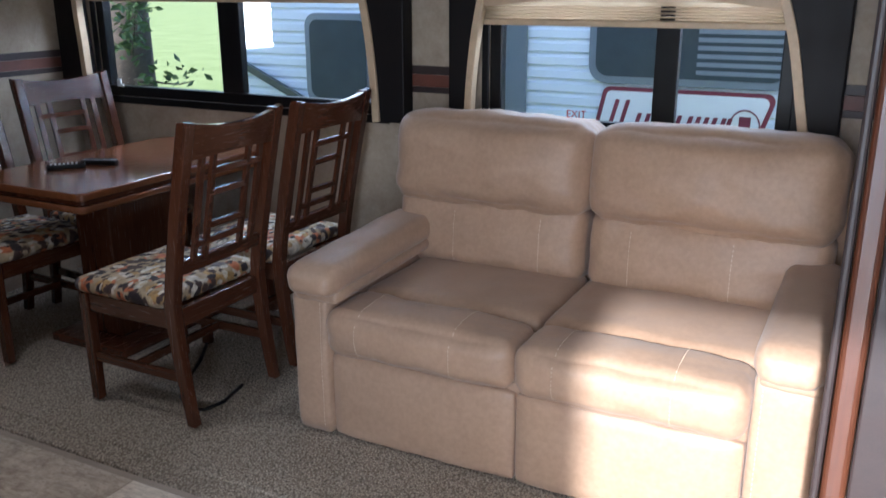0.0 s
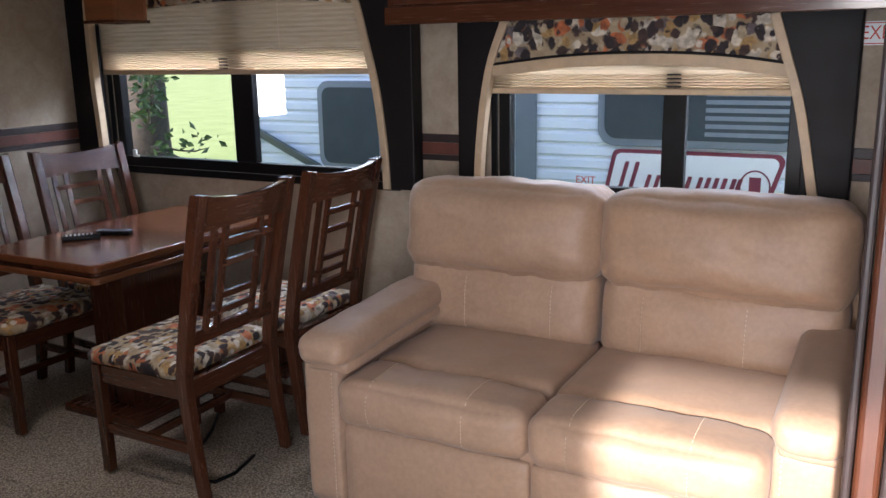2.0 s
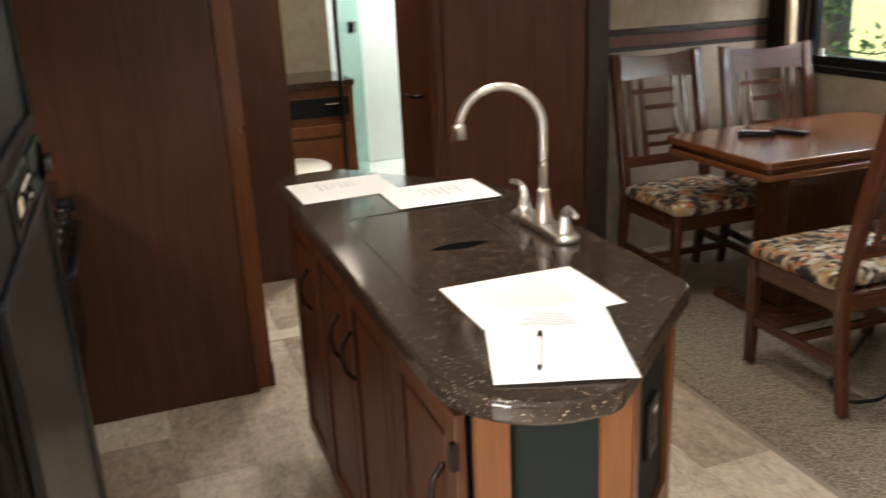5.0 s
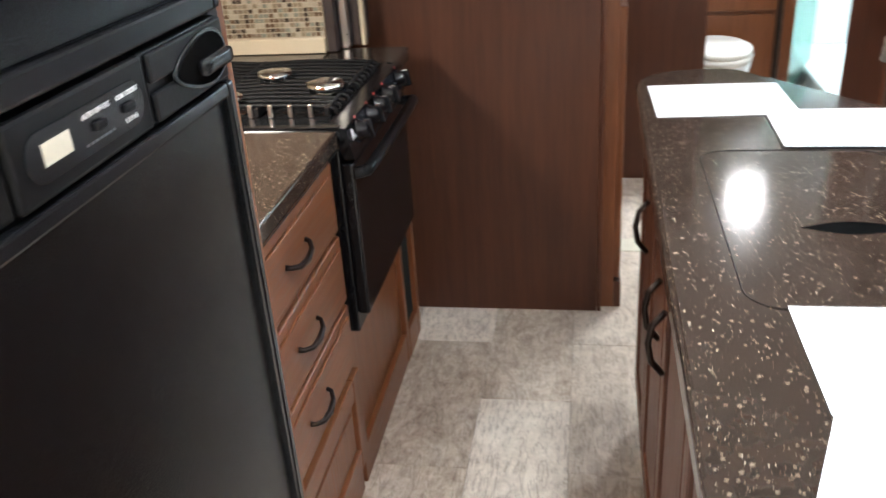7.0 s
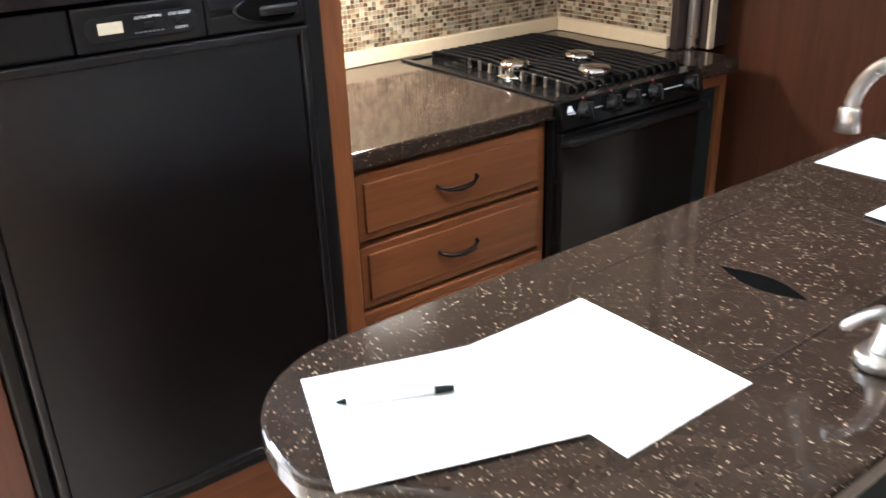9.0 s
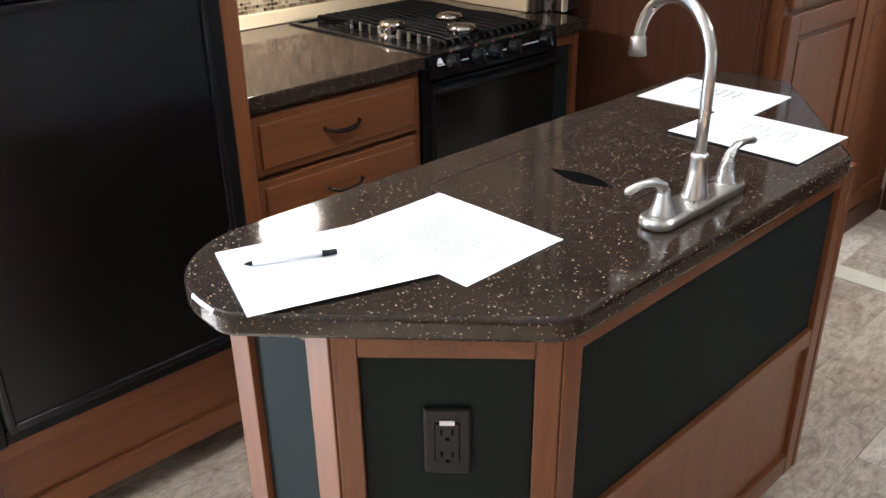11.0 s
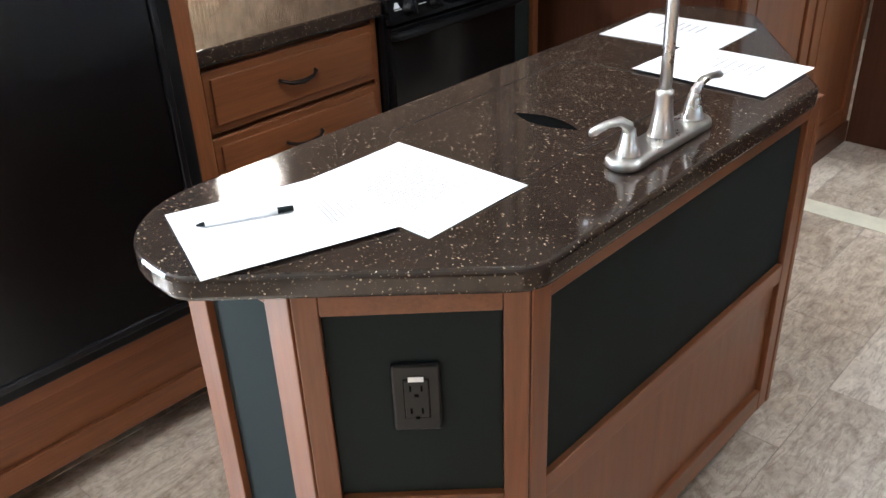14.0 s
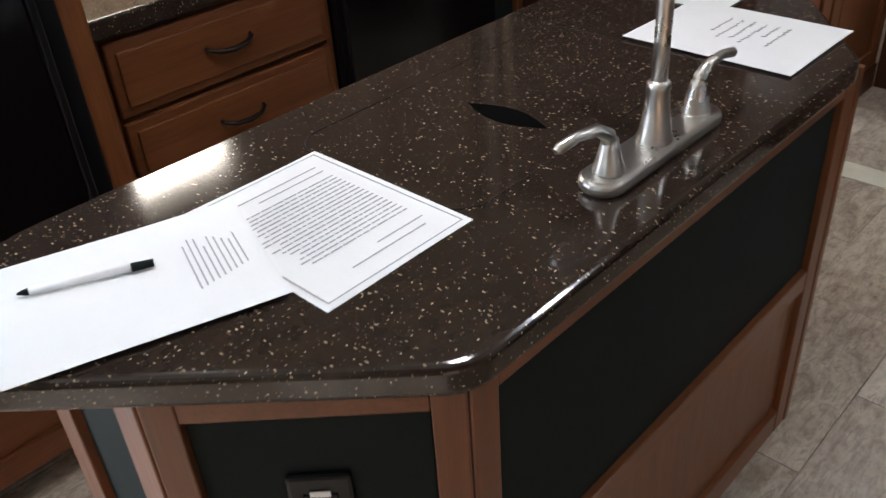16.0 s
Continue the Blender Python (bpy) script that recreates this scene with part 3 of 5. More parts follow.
def text(name, body, size, m, material, parent=None, squeeze=1.0):
    cu = bpy.data.curves.new(name, "FONT")
    cu.body, cu.size, cu.align_x, cu.align_y, cu.extrude = body, size, "CENTER", "CENTER", 0.0004
    ob = bpy.data.objects.new(name, cu)
    dg = bpy.context.evaluated_depsgraph_get()
    scene.collection.objects.link(ob)
    dg.update()
    me = bpy.data.meshes.new_from_object(ob.evaluated_get(dg))
    bpy.data.objects.remove(ob)
    me.materials.clear()
    me.materials.append(M[material])
    me.transform(m @ Matrix.Diagonal((squeeze, 1, 1, 1)))
    if parent is not None:
        me.transform(basis_of(parent).inverted())
    o = new(name, me)
    o.parent = parent
    return o


for nm, lab, x, z, wd, bg in (("exit_label", "white exit label with red letters on the wallpaper", 1.415, 1.535, 0.135, "sign_white"),):
    e = thing(nm, x, WN - 0.001, z - 0.03, lab, "label")
    part("plate", box(x - wd / 2, x + wd / 2, WN - 0.003, WN - 0.001, z - 0.038, z + 0.038, 0.0005), bg, e)
    part("border", merge(box(x - wd / 2 + 0.004, x + wd / 2 - 0.004, WN - 0.004, WN - 0.003, z + 0.031, z + 0.034, 0), box(x - wd / 2 + 0.004, x + wd / 2 - 0.004, WN - 0.004, WN - 0.003, z - 0.034, z - 0.031, 0),
                         box(x - wd / 2 + 0.004, x - wd / 2 + 0.007, WN - 0.004, WN - 0.003, z - 0.031, z + 0.031, 0)), "red_print", e)
    text("letters", "EXIT", 0.062, pose(x, WN - 0.0045, z, 90), "red_print", e, 0.8)
e = thing("exit_sticker", 0.435, WN + 0.0205, 0.99, "red exit letters on the sofa window pane", "label")
text("letters", "EXIT", 0.042, pose(0.435, WN + 0.0212, 1.0, 90), "red_print", e, 0.95)

# ---- padded window surrounds and blinds ----


def curve_pts(pts, n=10):
    out = []
    for i in range(len(pts) - 1):
        p = [Vector(pts[max(0, min(len(pts) - 1, i + k))]) for k in (-1, 0, 1, 2)]
        for s in range(n):
            u = s / n
            out.append(0.5 * ((2 * p[1]) + (p[2] - p[0]) * u + (2 * p[0] - 5 * p[1] + 4 * p[2] - p[3]) * u * u + (3 * p[1] - p[0] - 3 * p[2] + p[3]) * u ** 3))
    return out + [Vector(pts[-1])]


def upright_slab(outline, y0, y1, bevel=0.006):
    bm = prism([(x, z) for x, z in outline], 0, 1, 0)
    for v in bm.verts:
        x, z, k = v.co
        v.co = Vector((x, y0 + (y1 - y0) * k, z))
    bmesh.ops.recalc_face_normals(bm, faces=bm.faces[:])
    if bevel:
        es = [e for e in bm.edges if abs(e.verts[0].co.y - e.verts[1].co.y) < 1e-6]
        bmesh.ops.bevel(bm, geom=es, offset=bevel, segments=2, affect="EDGES", profile=0.5)
    return bm


def ribbon(pts, width, y0, y1):
    """A flat band of one width along a line in the x-z plane."""
    a, b = [], []
    for i, p in enumerate(pts):
        d = (pts[min(i + 1, len(pts) - 1)] - pts[max(i - 1, 0)]).normalized()
        o = Vector((-d.y, d.x))
        a.append(p + o * width / 2)
        b.append(p - o * width / 2)
    return upright_slab([tuple(q) for q in a + b[::-1]], y0, y1, 0.004)


YL = 2.69
s2 = thing("window_surround", 0.66, YL, 0.93, "padded black surround with beige trim and leaf-print valance", "window surround", "window surrounds")
left2 = curve_pts([(0.022, 0.93), (0.03, 1.1), (0.052, 1.3), (0.085, 1.46), (0.14, 1.605)])
right2 = curve_pts([(1.28, 0.93), (1.247, 1.1), (1.206, 1.3), (1.16, 1.45), (1.108, 1.605)])
part("side_panel", upright_slab([(-0.065, 1.62), (-0.065, 0.93)] + [(p.x - 0.012, p.y) for p in left2] + [(0.13, 1.62)], YL, WN - 0.013), "drape", s2)
part("side_panel", upright_slab([(1.375, 1.62), (1.375, 0.93)] + [(p.x + 0.012, p.y) for p in right2] + [(1.125, 1.62)], YL, WN - 0.013), "drape", s2)
part("trim_band", ribbon(left2, 0.032, YL - 0.012, YL + 0.03), "piping", s2, "beige piping")
part("trim_band", ribbon(right2, 0.032, YL - 0.012, YL + 0.03), "piping", s2, "beige piping")
arch = curve_pts([(0.09, 1.444), (0.38, 1.474), (0.66, 1.483), (0.93, 1.472), (1.165, 1.441)])
part("valance", upright_slab([(0.135, 1.64), *[(p.x, p.y) for p in arch], (1.12, 1.64)], YL, YL + 0.03), "floral", s2, "leaf-print fabric panel")
part("arch_band", ribbon([p + Vector((0, -0.022)) for p in arch], 0.042, YL - 0.008, YL + 0.034), "piping", s2, "beige arched band")
part("arch_cord", ribbon([p + Vector((0, 0.003)) for p in arch], 0.01, YL - 0.011, YL + 0.03), "drape", s2)

s1 = thing("window_surround", -1.3, YL, 0.93, "padded dark surround with beige trim beside the dinette window", "window surround", "window surrounds")
right1 = curve_pts([(-0.404, 0.93), (-0.415, 1.12), (-0.444, 1.35), (-0.486, 1.53), (-0.545, 1.74), (-0.66, 1.9)])
left1 = curve_pts([(-2.115, 0.95), (-2.125, 1.2), (-2.135, 1.4), (-2.13, 1.75), (-2.1, 1.93)])
part("side_panel", upright_slab([(-0.27, 1.97), (-0.27, 0.93)] + [(p.x + 0.012, p.y) for p in right1] + [(-0.66, 1.97)], YL, WN - 0.013), "drape", s1)
part("trim_band", ribbon(right1, 0.034, YL - 0.012, YL + 0.03), "piping", s1, "beige piping")
part("trim_band", ribbon(left1, 0.034, YL - 0.012, YL + 0.03), "piping", s1, "beige piping")
part("side_panel", upright_slab([(-2.295, 1.97), (-2.295, 0.95)] + [(p.x - 0.012, p.y) for p in left1] + [(-2.1, 1.97)], YL, WN - 0.013), "drape", s1)
top1 = curve_pts([(-2.12, 1.685), (-1.7, 1.722), (-1.3, 1.735), (-0.9, 1.728), (-0.55, 1.7)])
part("valance", upright_slab([(-2.12, 1.97), *[(p.x, p.y) for p in top1], (-0.55, 1.97)], YL, YL + 0.03), "floral", s1, "leaf-print fabric panel")


def pleated(x0, x1, z0, z1, y, pitch, depth):
    """Folded cloth: zigzag rows between two heights."""
    bm = bmesh.new()
    n = max(2, int((z1 - z0) / pitch))
    rows = [[bm.verts.new((x, y + (depth if i % 2 else -depth), z0 + (z1 - z0) * i / n)) for x in (x0, x1)] for i in range(n + 1)]
    for a, c in zip(rows, rows[1:]):
        bm.faces.new((a[0], a[1], c[1], c[0]))
    return bm


def blind(name, x0, x1, z0, z1, y, label, knob, stack):
    """Pleated blind: loose cloth above, folds gathered on the bottom rail, a pull cord with its tab."""
    b = thing(name, (x0 + x1) / 2, y, z0, label, "window blind", "pleated blinds")
    part("pleats", pleated(x0, x1, z0 + stack, z1, y, 0.0105, 0.0022), "blind", b)
    part("gathered_pleats", pleated(x0, x1, z0 + 0.022, z0 + stack, y, 0.0048, 0.008), "blind", b, "tightly gathered folds")
    part("bottom_rail", box(x0, x1, y - 0.012, y + 0.012, z0, z0 + 0.022, 0.004), "piping", b, "tan bottom rail")
    for k in range(4):
        part("pull_tab", box(knob - 0.026, knob + 0.026, y - 0.0135, y - 0.0085, z0 + 0.026 + 0.014 * k, z0 + 0.032 + 0.014 * k, 0.002), "drape", b)
    part("cord", tube([(knob + 0.33, y - 0.0075, z0 + stack), (knob + 0.33, y - 0.0075, z1)], 0.0011, 6), "stitch", b)
    return b


blind("pleated_blind", -2.1, -0.44, 1.41, 1.8, 2.735, "beige pleated blind half lowered over the dinette window", -1.3, 0.115)
blind("pleated_blind", 0.06, 1.2, 1.335, 1.7, 2.735, "beige pleated blind mostly raised over the sofa window", 0.78, 0.075)

# ---- overhead cabinet above the sofa ----


def raised_panel(x0, x1, y, z0, z1, fr=0.05, grain="z", out=-1):
    """A framed panel in the x-z plane whose face looks to out * y: frame, field and raised centre."""
    d = lambda a, b: (y + out * b, y + out * a) if out < 0 else (y + a, y + b)
    p = []
    for a, b, c, e in ((x0, x0 + fr, z0, z1), (x1 - fr, x1, z0, z1), (x0 + fr, x1 - fr, z0, z0 + fr), (x0 + fr, x1 - fr, z1 - fr, z1)):
        p.append(box(a, b, *d(0, 0.02), c, e, 0.003))
    p.append(box(x0 + fr, x1 - fr, *d(0, 0.008), z0 + fr, z1 - fr, 0))
    p.append(box(x0 + fr + 0.02, x1 - fr - 0.02, *d(0.008, 0.015), z0 + fr + 0.02, z1 - fr - 0.02, 0.006))
    return merge(*p)


def panel_door(name, x0, x1, y, z0, z1, fr, material, parent, out=-1):
    """A door in the x-z plane: backing board, two stiles, two rails and a raised centre."""
    d = lambda a, b: (y - b, y - a) if out < 0 else (y + a, y + b)
    door = part(name, box(x0 + 0.002, x1 - 0.002, *d(0, 0.008), z0 + 0.002, z1 - 0.002, 0), material, parent)
    for a, b in ((x0, x0 + fr), (x1 - fr, x1)):
        part("door_stile", box(a, b, *d(0.0002, 0.02), z0, z1, 0.003), material, door)
    for a, b in ((z0, z0 + fr), (z1 - fr, z1)):
        part("door_rail", box(x0 + fr, x1 - fr, *d(0.0002, 0.0195), a, b, 0.003), material[:-1] + "x", door)
    part("raised_panel", box(x0 + fr + 0.02, x1 - fr - 0.02, *d(0.008, 0.015), z0 + fr + 0.02, z1 - fr - 0.02, 0.006), material, door)
    return door


oc = thing("overhead_cabinet", 0.65, 2.55, 1.6, "dark wood overhead cabinet above the sofa window", "cabinet")
part("body", box(-0.2, 1.525, 2.4, 2.685, 1.625, 1.975, 0.003), "dark_x", oc)
part("front_rail", box(-0.2, 1.525, 2.372, 2.398, 1.597, 1.66, 0.004), "dark_x", oc)
for a, b in ((-0.17, 0.37), (0.39, 0.93), (0.95, 1.5)):
    panel_door("door", a, b, 2.4, 1.665, 1.965, 0.055, "dark_x", oc)

# pendant lamp over the table
PX0, PX1, PY0, PY1 = -1.455, -1.285, 2.105, 2.275
pl = thing("pendant_lamp", (PX0 + PX1) / 2, (PY0 + PY1) / 2, 1.632, "small square wooden pendant lamp hanging above the dinette", "lamp")
for x0, x1, y0, y1 in ((PX0, PX1, PY0, PY0 + 0.014), (PX0, PX1, PY1 - 0.014, PY1), (PX0, PX0 + 0.014, PY0 + 0.014, PY1 - 0.014), (PX1 - 0.014, PX1, PY0 + 0.014, PY1 - 0.014)):
    part("side_board", box(x0, x1, y0, y1, 1.645, 1.85, 0.003), "oak_x", pl)
for x0, x1, y0, y1 in ((PX0 - 0.006, PX1 + 0.006, PY0 - 0.006, PY0 + 0.014), (PX0 - 0.006, PX1 + 0.006, PY1 - 0.014, PY1 + 0.006), (PX0 - 0.006, PX0 + 0.014, PY0 + 0.014, PY1 - 0.014), (PX1 - 0.014, PX1 + 0.006, PY0 + 0.014, PY1 - 0.014)):
    part("lower_rim", box(x0, x1, y0, y1, 1.632, 1.645, 0.002), "dark_x", pl)
part("diffuser", box(PX0 + 0.015, PX1 - 0.015, PY0 + 0.015, PY1 - 0.015, 1.66, 1.664, 0.001), "white", pl, "white plastic diffuser")
part("stem", box(-1.385, -1.355, 2.175, 2.205, 1.664, 1.978, 0.004), "dark_z", pl)

# ---- sofa ----
sofa = thing("sofa", 0.635, 2.2, 0.012, "tan leatherette two-seat sofa with padded arms", "sofa")
part("base", pillow(-0.02, 1.29, 1.77, 2.6, 0.02, 0.36, 0.02), "leather", sofa)


def stitch(tree, parent, line, along="y"):
    """A row of short thread dashes laid on a cushion, cast forward onto it from the front (y) or down from above (z)."""
    d = Vector((0, 1, 0)) if along == "y" else Vector((0, 0, -1))
    dashes = []
    prev = None
    for i, p in enumerate(line):
        hit = tree.ray_cast(Vector(p), d)[0]
        if hit is None:
            prev = None
            continue
        hit = hit - d * 0.0012
        if prev is not None and i % 2:
            dashes.append(tube([prev, hit], 0.0013, 5))
        prev = hit
    if dashes:
        part("stitching", merge(*dashes), "stitch", parent, "row of pale tan stitches")


SC = 1.94  # crease across the seats
for k, (a, b) in enumerate(((-0.022, 0.632), (0.636, 1.29))):
    part("front_panel", pillow(a, b, 1.748, 1.80, 0.018, 0.318, 0.016, (0, 0.012, 0), 14, 0.003, k * 3), "leather", sofa)
    seat = merge(pillow(a - 0.003, b + 0.003, 1.703, SC, 0.329, 0.488, 0.05, (0, 0.02, 0.016), 22, 0.006, k * 7.0),
                 pillow(a, b, SC + 0.004, 2.46, 0.33, 0.487, 0.035, (0, 0.012, 0.012), 20, 0.005, k * 5.0 + 2))
    seat_tree = BVHTree.FromBMesh(seat)
    sc = part("seat_cushion", seat, "leather", sofa)
    left, right = (a - 0.1, b - 0.006) if k == 0 else (a + 0.006, b + 0.135)
    lum = moved(pillow(left, right, -0.13, 0.13, 0, 0.29, 0.06, (0, 0.024, 0.0), 28, 0.006, k * 4.0 + 11), pose(0, 2.462, 0.45, -8))
    head = moved(pillow(left - 0.012, right + 0.012, -0.168, 0.15, 0.0, 0.335, 0.08, (0, 0.05, 0.014), 32, 0.008, k * 6.0 + 21), pose(0, 2.485, 0.69, -7))
    back = merge(lum, head)
    for v in back.verts:
        fold = max(0.0, 1 - abs(v.co.z - 0.72) / 0.11) ** 2
        v.co.y += 0.007 * fold * math.sin(v.co.x * 55 + 4 * math.sin(v.co.x * 9 + k))
    back_tree = BVHTree.FromBMesh(back)
    bc = part("back_cushion", back, "leather", sofa)
    for sx in (a + 0.13, b - 0.19):
        stitch(seat_tree, sc, [(sx, 1.5, 0.345 + 0.0065 * i) for i in range(18)])
        stitch(seat_tree, sc, [(sx, 1.72 + 0.0085 * i, 0.7) for i in range(28)], "z")
        stitch(back_tree, bc, [(sx + 0.03, 2.0, 0.5 + 0.0075 * i) for i in range(27)])
for k, (a, b, c, d) in enumerate(((-0.168, -0.022, -0.158, 0.035), (1.292, 1.462, 1.29, 1.466))):
    body = pillow(a, b, 1.737, 2.6, 0.015, 0.53, 0.022, (0.006, 0.006, 0), 12, 0.003, k + 31)
    body_tree = BVHTree.FromBMesh(body)
    arm = part("arm", body, "leather", sofa)
    for sx in ((b - 0.028,) if k == 0 else (a + 0.028,)):
        stitch(body_tree, arm, [(sx, 1.5, 0.05 + 0.0075 * i) for i in range(60)])
    pad = pillow(c, d, 1.685, 2.42, 0.532, 0.632, 0.043, (0, 0.012, 0.006), 22, 0.005, k * 2 + 41)
    roll = pillow(c + 0.012, d - 0.004, 1.72, 2.42, 0.5, 0.552, 0.024, (0.004, 0, 0), 12, 0.003, k + 51)
    for bm_ in (pad, roll):
        for v in bm_.verts:
            v.co.z += 0.035 * max(0.0, (v.co.y - 1.78)) - 0.3 * max(0.0, 1.78 - v.co.y) ** 1.4
    part("armrest_pad", pad, "leather", arm)
    part("armrest_roll", roll, "leather", arm)
part("back_frame", pillow(-0.15, 1.46, 2.5, 2.66, 0.02, 0.9, 0.03), "leather", sofa)
for fx in (-0.13, 1.42):
    part("foot", box(fx - 0.02, fx + 0.02, 1.78, 1.82, 0.012, 0.022, 0.002), "black", sofa)

# ---- dining chairs ----


def dining_chair():
    """Local space: the seat faces -y, the back stands at +y."""
    c = thing("dining_chair", 0, 0, 0, "dark-stained wooden dining chair with leaf-print seat pad", "chair", "chairs round the table")
    H, W = 1.065, 0.24

    def back_y(z):
        return 0.2 + 0.13 * max(0.0, (z - 0.44) / (H - 0.44)) ** 1.15 + 0.05 * max(0.0, (0.44 - z) / 0.44) ** 1.5

    def post(x):
        bm = bmesh.new()
        prev = None
        for i in range(13):
            z = H * i / 12 + (0.012 if i == 0 else 0)
            y = back_y(z)
            s = 0.021 if z > 0.4 else 0.017 + 0.004 * z / 0.4
            ring = [bm.verts.new((x + sx * s, y + sy * s * 1.05, z)) for sx, sy in ((-1, -1), (1, -1), (1, 1), (-1, 1))]
            if prev:
                for k in range(4):
                    bm.faces.new((prev[k], prev[(k + 1) % 4], ring[(k + 1) % 4], ring[k]))
            else:
                bm.faces.new(ring[::-1])
            prev = ring
        bm.faces.new(prev)
        bmesh.ops.recalc_face_normals(bm, faces=bm.faces[:])
        sharp = [e for e in bm.edges if abs(e.verts[0].co.z - e.verts[1].co.z) > 0.01]
        bmesh.ops.bevel(bm, geom=sharp, offset=0.004, segments=2, affect="EDGES", profile=0.5)
        return bm

    for x in (-W + 0.02, W - 0.02):
        part("back_post", post(x), "dark_z", c, local=True)
    for x in (-W + 0.022, W - 0.022):
        leg = box(x - 0.02, x + 0.02, -0.235, -0.195, 0.012, 0.43, 0.004)
        for v in leg.verts:
            if v.co.z < 0.2:
                v.co.x = x + (v.co.x - x) * 0.78
        part("front_leg", leg, "dark_z", c, local=True)
    part("seat_rail", box(-W + 0.045, W - 0.045, -0.228, -0.205, 0.36, 0.428, 0.003), "dark_x", c, local=True)
    part("seat_rail", box(-W + 0.045, W - 0.045, 0.19, 0.213, 0.36, 0.428, 0.003), "dark_x", c, local=True)
    for x in (-W + 0.022, W - 0.022):
        part("side_rail", box(x - 0.011, x + 0.011, -0.195, 0.18, 0.36, 0.428, 0.003), "dark_y", c, local=True)
        part("stretcher", box(x - 0.009, x + 0.009, -0.2, 0.2, 0.165, 0.2, 0.003), "dark_y", c, local=True)
    part("stretcher", box(-W + 0.03, W - 0.03, -0.02, 0.0, 0.168, 0.198, 0.003), "dark_x", c, local=True)
    pad = pillow(-W - 0.005, W + 0.005, -0.255, 0.185, 0.425, 0.487, 0.03, (0, 0, 0.014), 12, 0.003, 3)
    part("seat_pad", pad, "floral", c, "brown, rust and cream leaf-print pad", local=True)
    # curved top rail, dipping in the middle
    bm = bmesh.new()
    prev = None
    for i in range(17):
        u = -1 + 2 * i / 16
        x = u * (W + 0.004)
        top = H - 0.028 * (1 - u * u) + 0.006
        bot = H - 0.125 + 0.012 * (1 - u * u)
        bow = 0.022 * (1 - u * u)
        ring = [bm.verts.new((x, back_y(z) + bow + s, z)) for z, s in ((bot, -0.013), (bot, 0.013), (top, 0.012), (top, -0.014))]
        if prev:
            for k in range(4):
                bm.faces.new((prev[k], prev[(k + 1) % 4], ring[(k + 1) % 4], ring[k]))
        else:
            bm.faces.new(ring[::-1])
        prev = ring
    bm.faces.new(prev)
    bmesh.ops.recalc_face_normals(bm, faces=bm.faces[:])
    part("top_rail", bm, "dark_x", c, local=True)
    part("lower_rail", moved(box(-W + 0.04, W - 0.04, -0.011, 0.011, -0.025, 0.025, 0.003), pose(0, back_y(0.575) + 0.004, 0.575, -10)), "dark_x", c, local=True)

    def slat(x, w):
        z0, z1 = 0.585, H - 0.11
        bm = box(-w / 2, w / 2, -0.007, 0.007, 0, 1, 0.0)
        for v in bm.verts:
            z = z0 + (z1 - z0) * v.co.z
            v.co = Vector((x + v.co.x, back_y(z) + 0.012 + v.co.y, z))
        return bm

    for x in (-0.145, -0.085, 0.09, 0.145):
        part("slat", slat(x, 0.022), "dark_z", c, local=True)
    for x0, x1, z in ((-0.15, 0.1, 0.89), (-0.085, 0.1, 0.815), (-0.085, 0.1, 0.70), (-0.085, 0.15, 0.645)):
        part("rung", box(x0, x1, back_y(z) + 0.004, back_y(z) + 0.02, z - 0.011, z + 0.011, 0.002), "dark_x", c, local=True)
    return c


chair = dining_chair()
chair.matrix_basis = pose(-0.73, 1.79, 0.012, 0, 0, -90)
copy_thing(chair, pose(-0.72, 2.36, 0.012, 0, 0, -91))
copy_thing(chair, pose(-1.73, 1.85, 0.012, 0, 0, 89))
copy_thing(chair, pose(-1.655, 2.38, 0.012, 0, 0, 83))

# ---- dinette table ----


def rounded(corners, r, n=6):
    """A plan outline with each corner rounded by its radius."""
    out = []
    m = len(corners)
    for i in range(m):
        p, a, b = Vector(corners[i]), Vector(corners[i - 1]), Vector(corners[(i + 1) % m])
        rad = r[i] if isinstance(r, (list, tuple)) else r
        da, db = (a - p).normalized(), (b - p).normalized()
        ang = da.angle(db)
        cut = rad / math.tan(ang / 2)
        cen = p + (da + db).normalized() * (rad / math.sin(ang / 2))
        s, e = p + da * cut - cen, p + db * cut - cen
        a0 = math.atan2(s.y, s.x)
        sweep = (math.atan2(e.y, e.x) - a0 + math.pi) % (2 * math.pi) - math.pi
        out += [(cen.x + rad * math.cos(a0 + sweep * k / n), cen.y + rad * math.sin(a0 + sweep * k / n)) for k in range(n + 1)]
    return out


tb = thing("dinette_table", -1.36, 2.2, 0.012, "polished brown wooden dinette table on a pedestal", "table")
part("tabletop", prism(rounded([(-1.69, 1.665), (-1.03, 1.665), (-1.03, 2.76), (-1.69, 2.76)], 0.035), 0.732, 0.762, 0.007), "table_y", tb)
part("cove", prism(rounded([(-1.675, 1.68), (-1.045, 1.68), (-1.045, 2.75), (-1.675, 2.75)], 0.03), 0.712, 0.7318, 0.004), "dark_y", tb)
part("apron", prism(rounded([(-1.683, 1.672), (-1.037, 1.672), (-1.037, 2.755), (-1.683, 2.755)], 0.03), 0.683, 0.7118, 0.009), "table_y", tb)
part("pedestal_head", box(-1.52, -1.2, 1.93, 2.47, 0.655, 0.6828, 0.005), "dark_y", tb)
part("pedestal", box(-1.46, -1.26, 1.98, 2.42, 0.05, 0.655, 0.006), "dark_z", tb)
part("foot_plate", box(-1.58, -1.14, 1.88, 2.52, 0.012, 0.05, 0.008), "dark_y", tb)


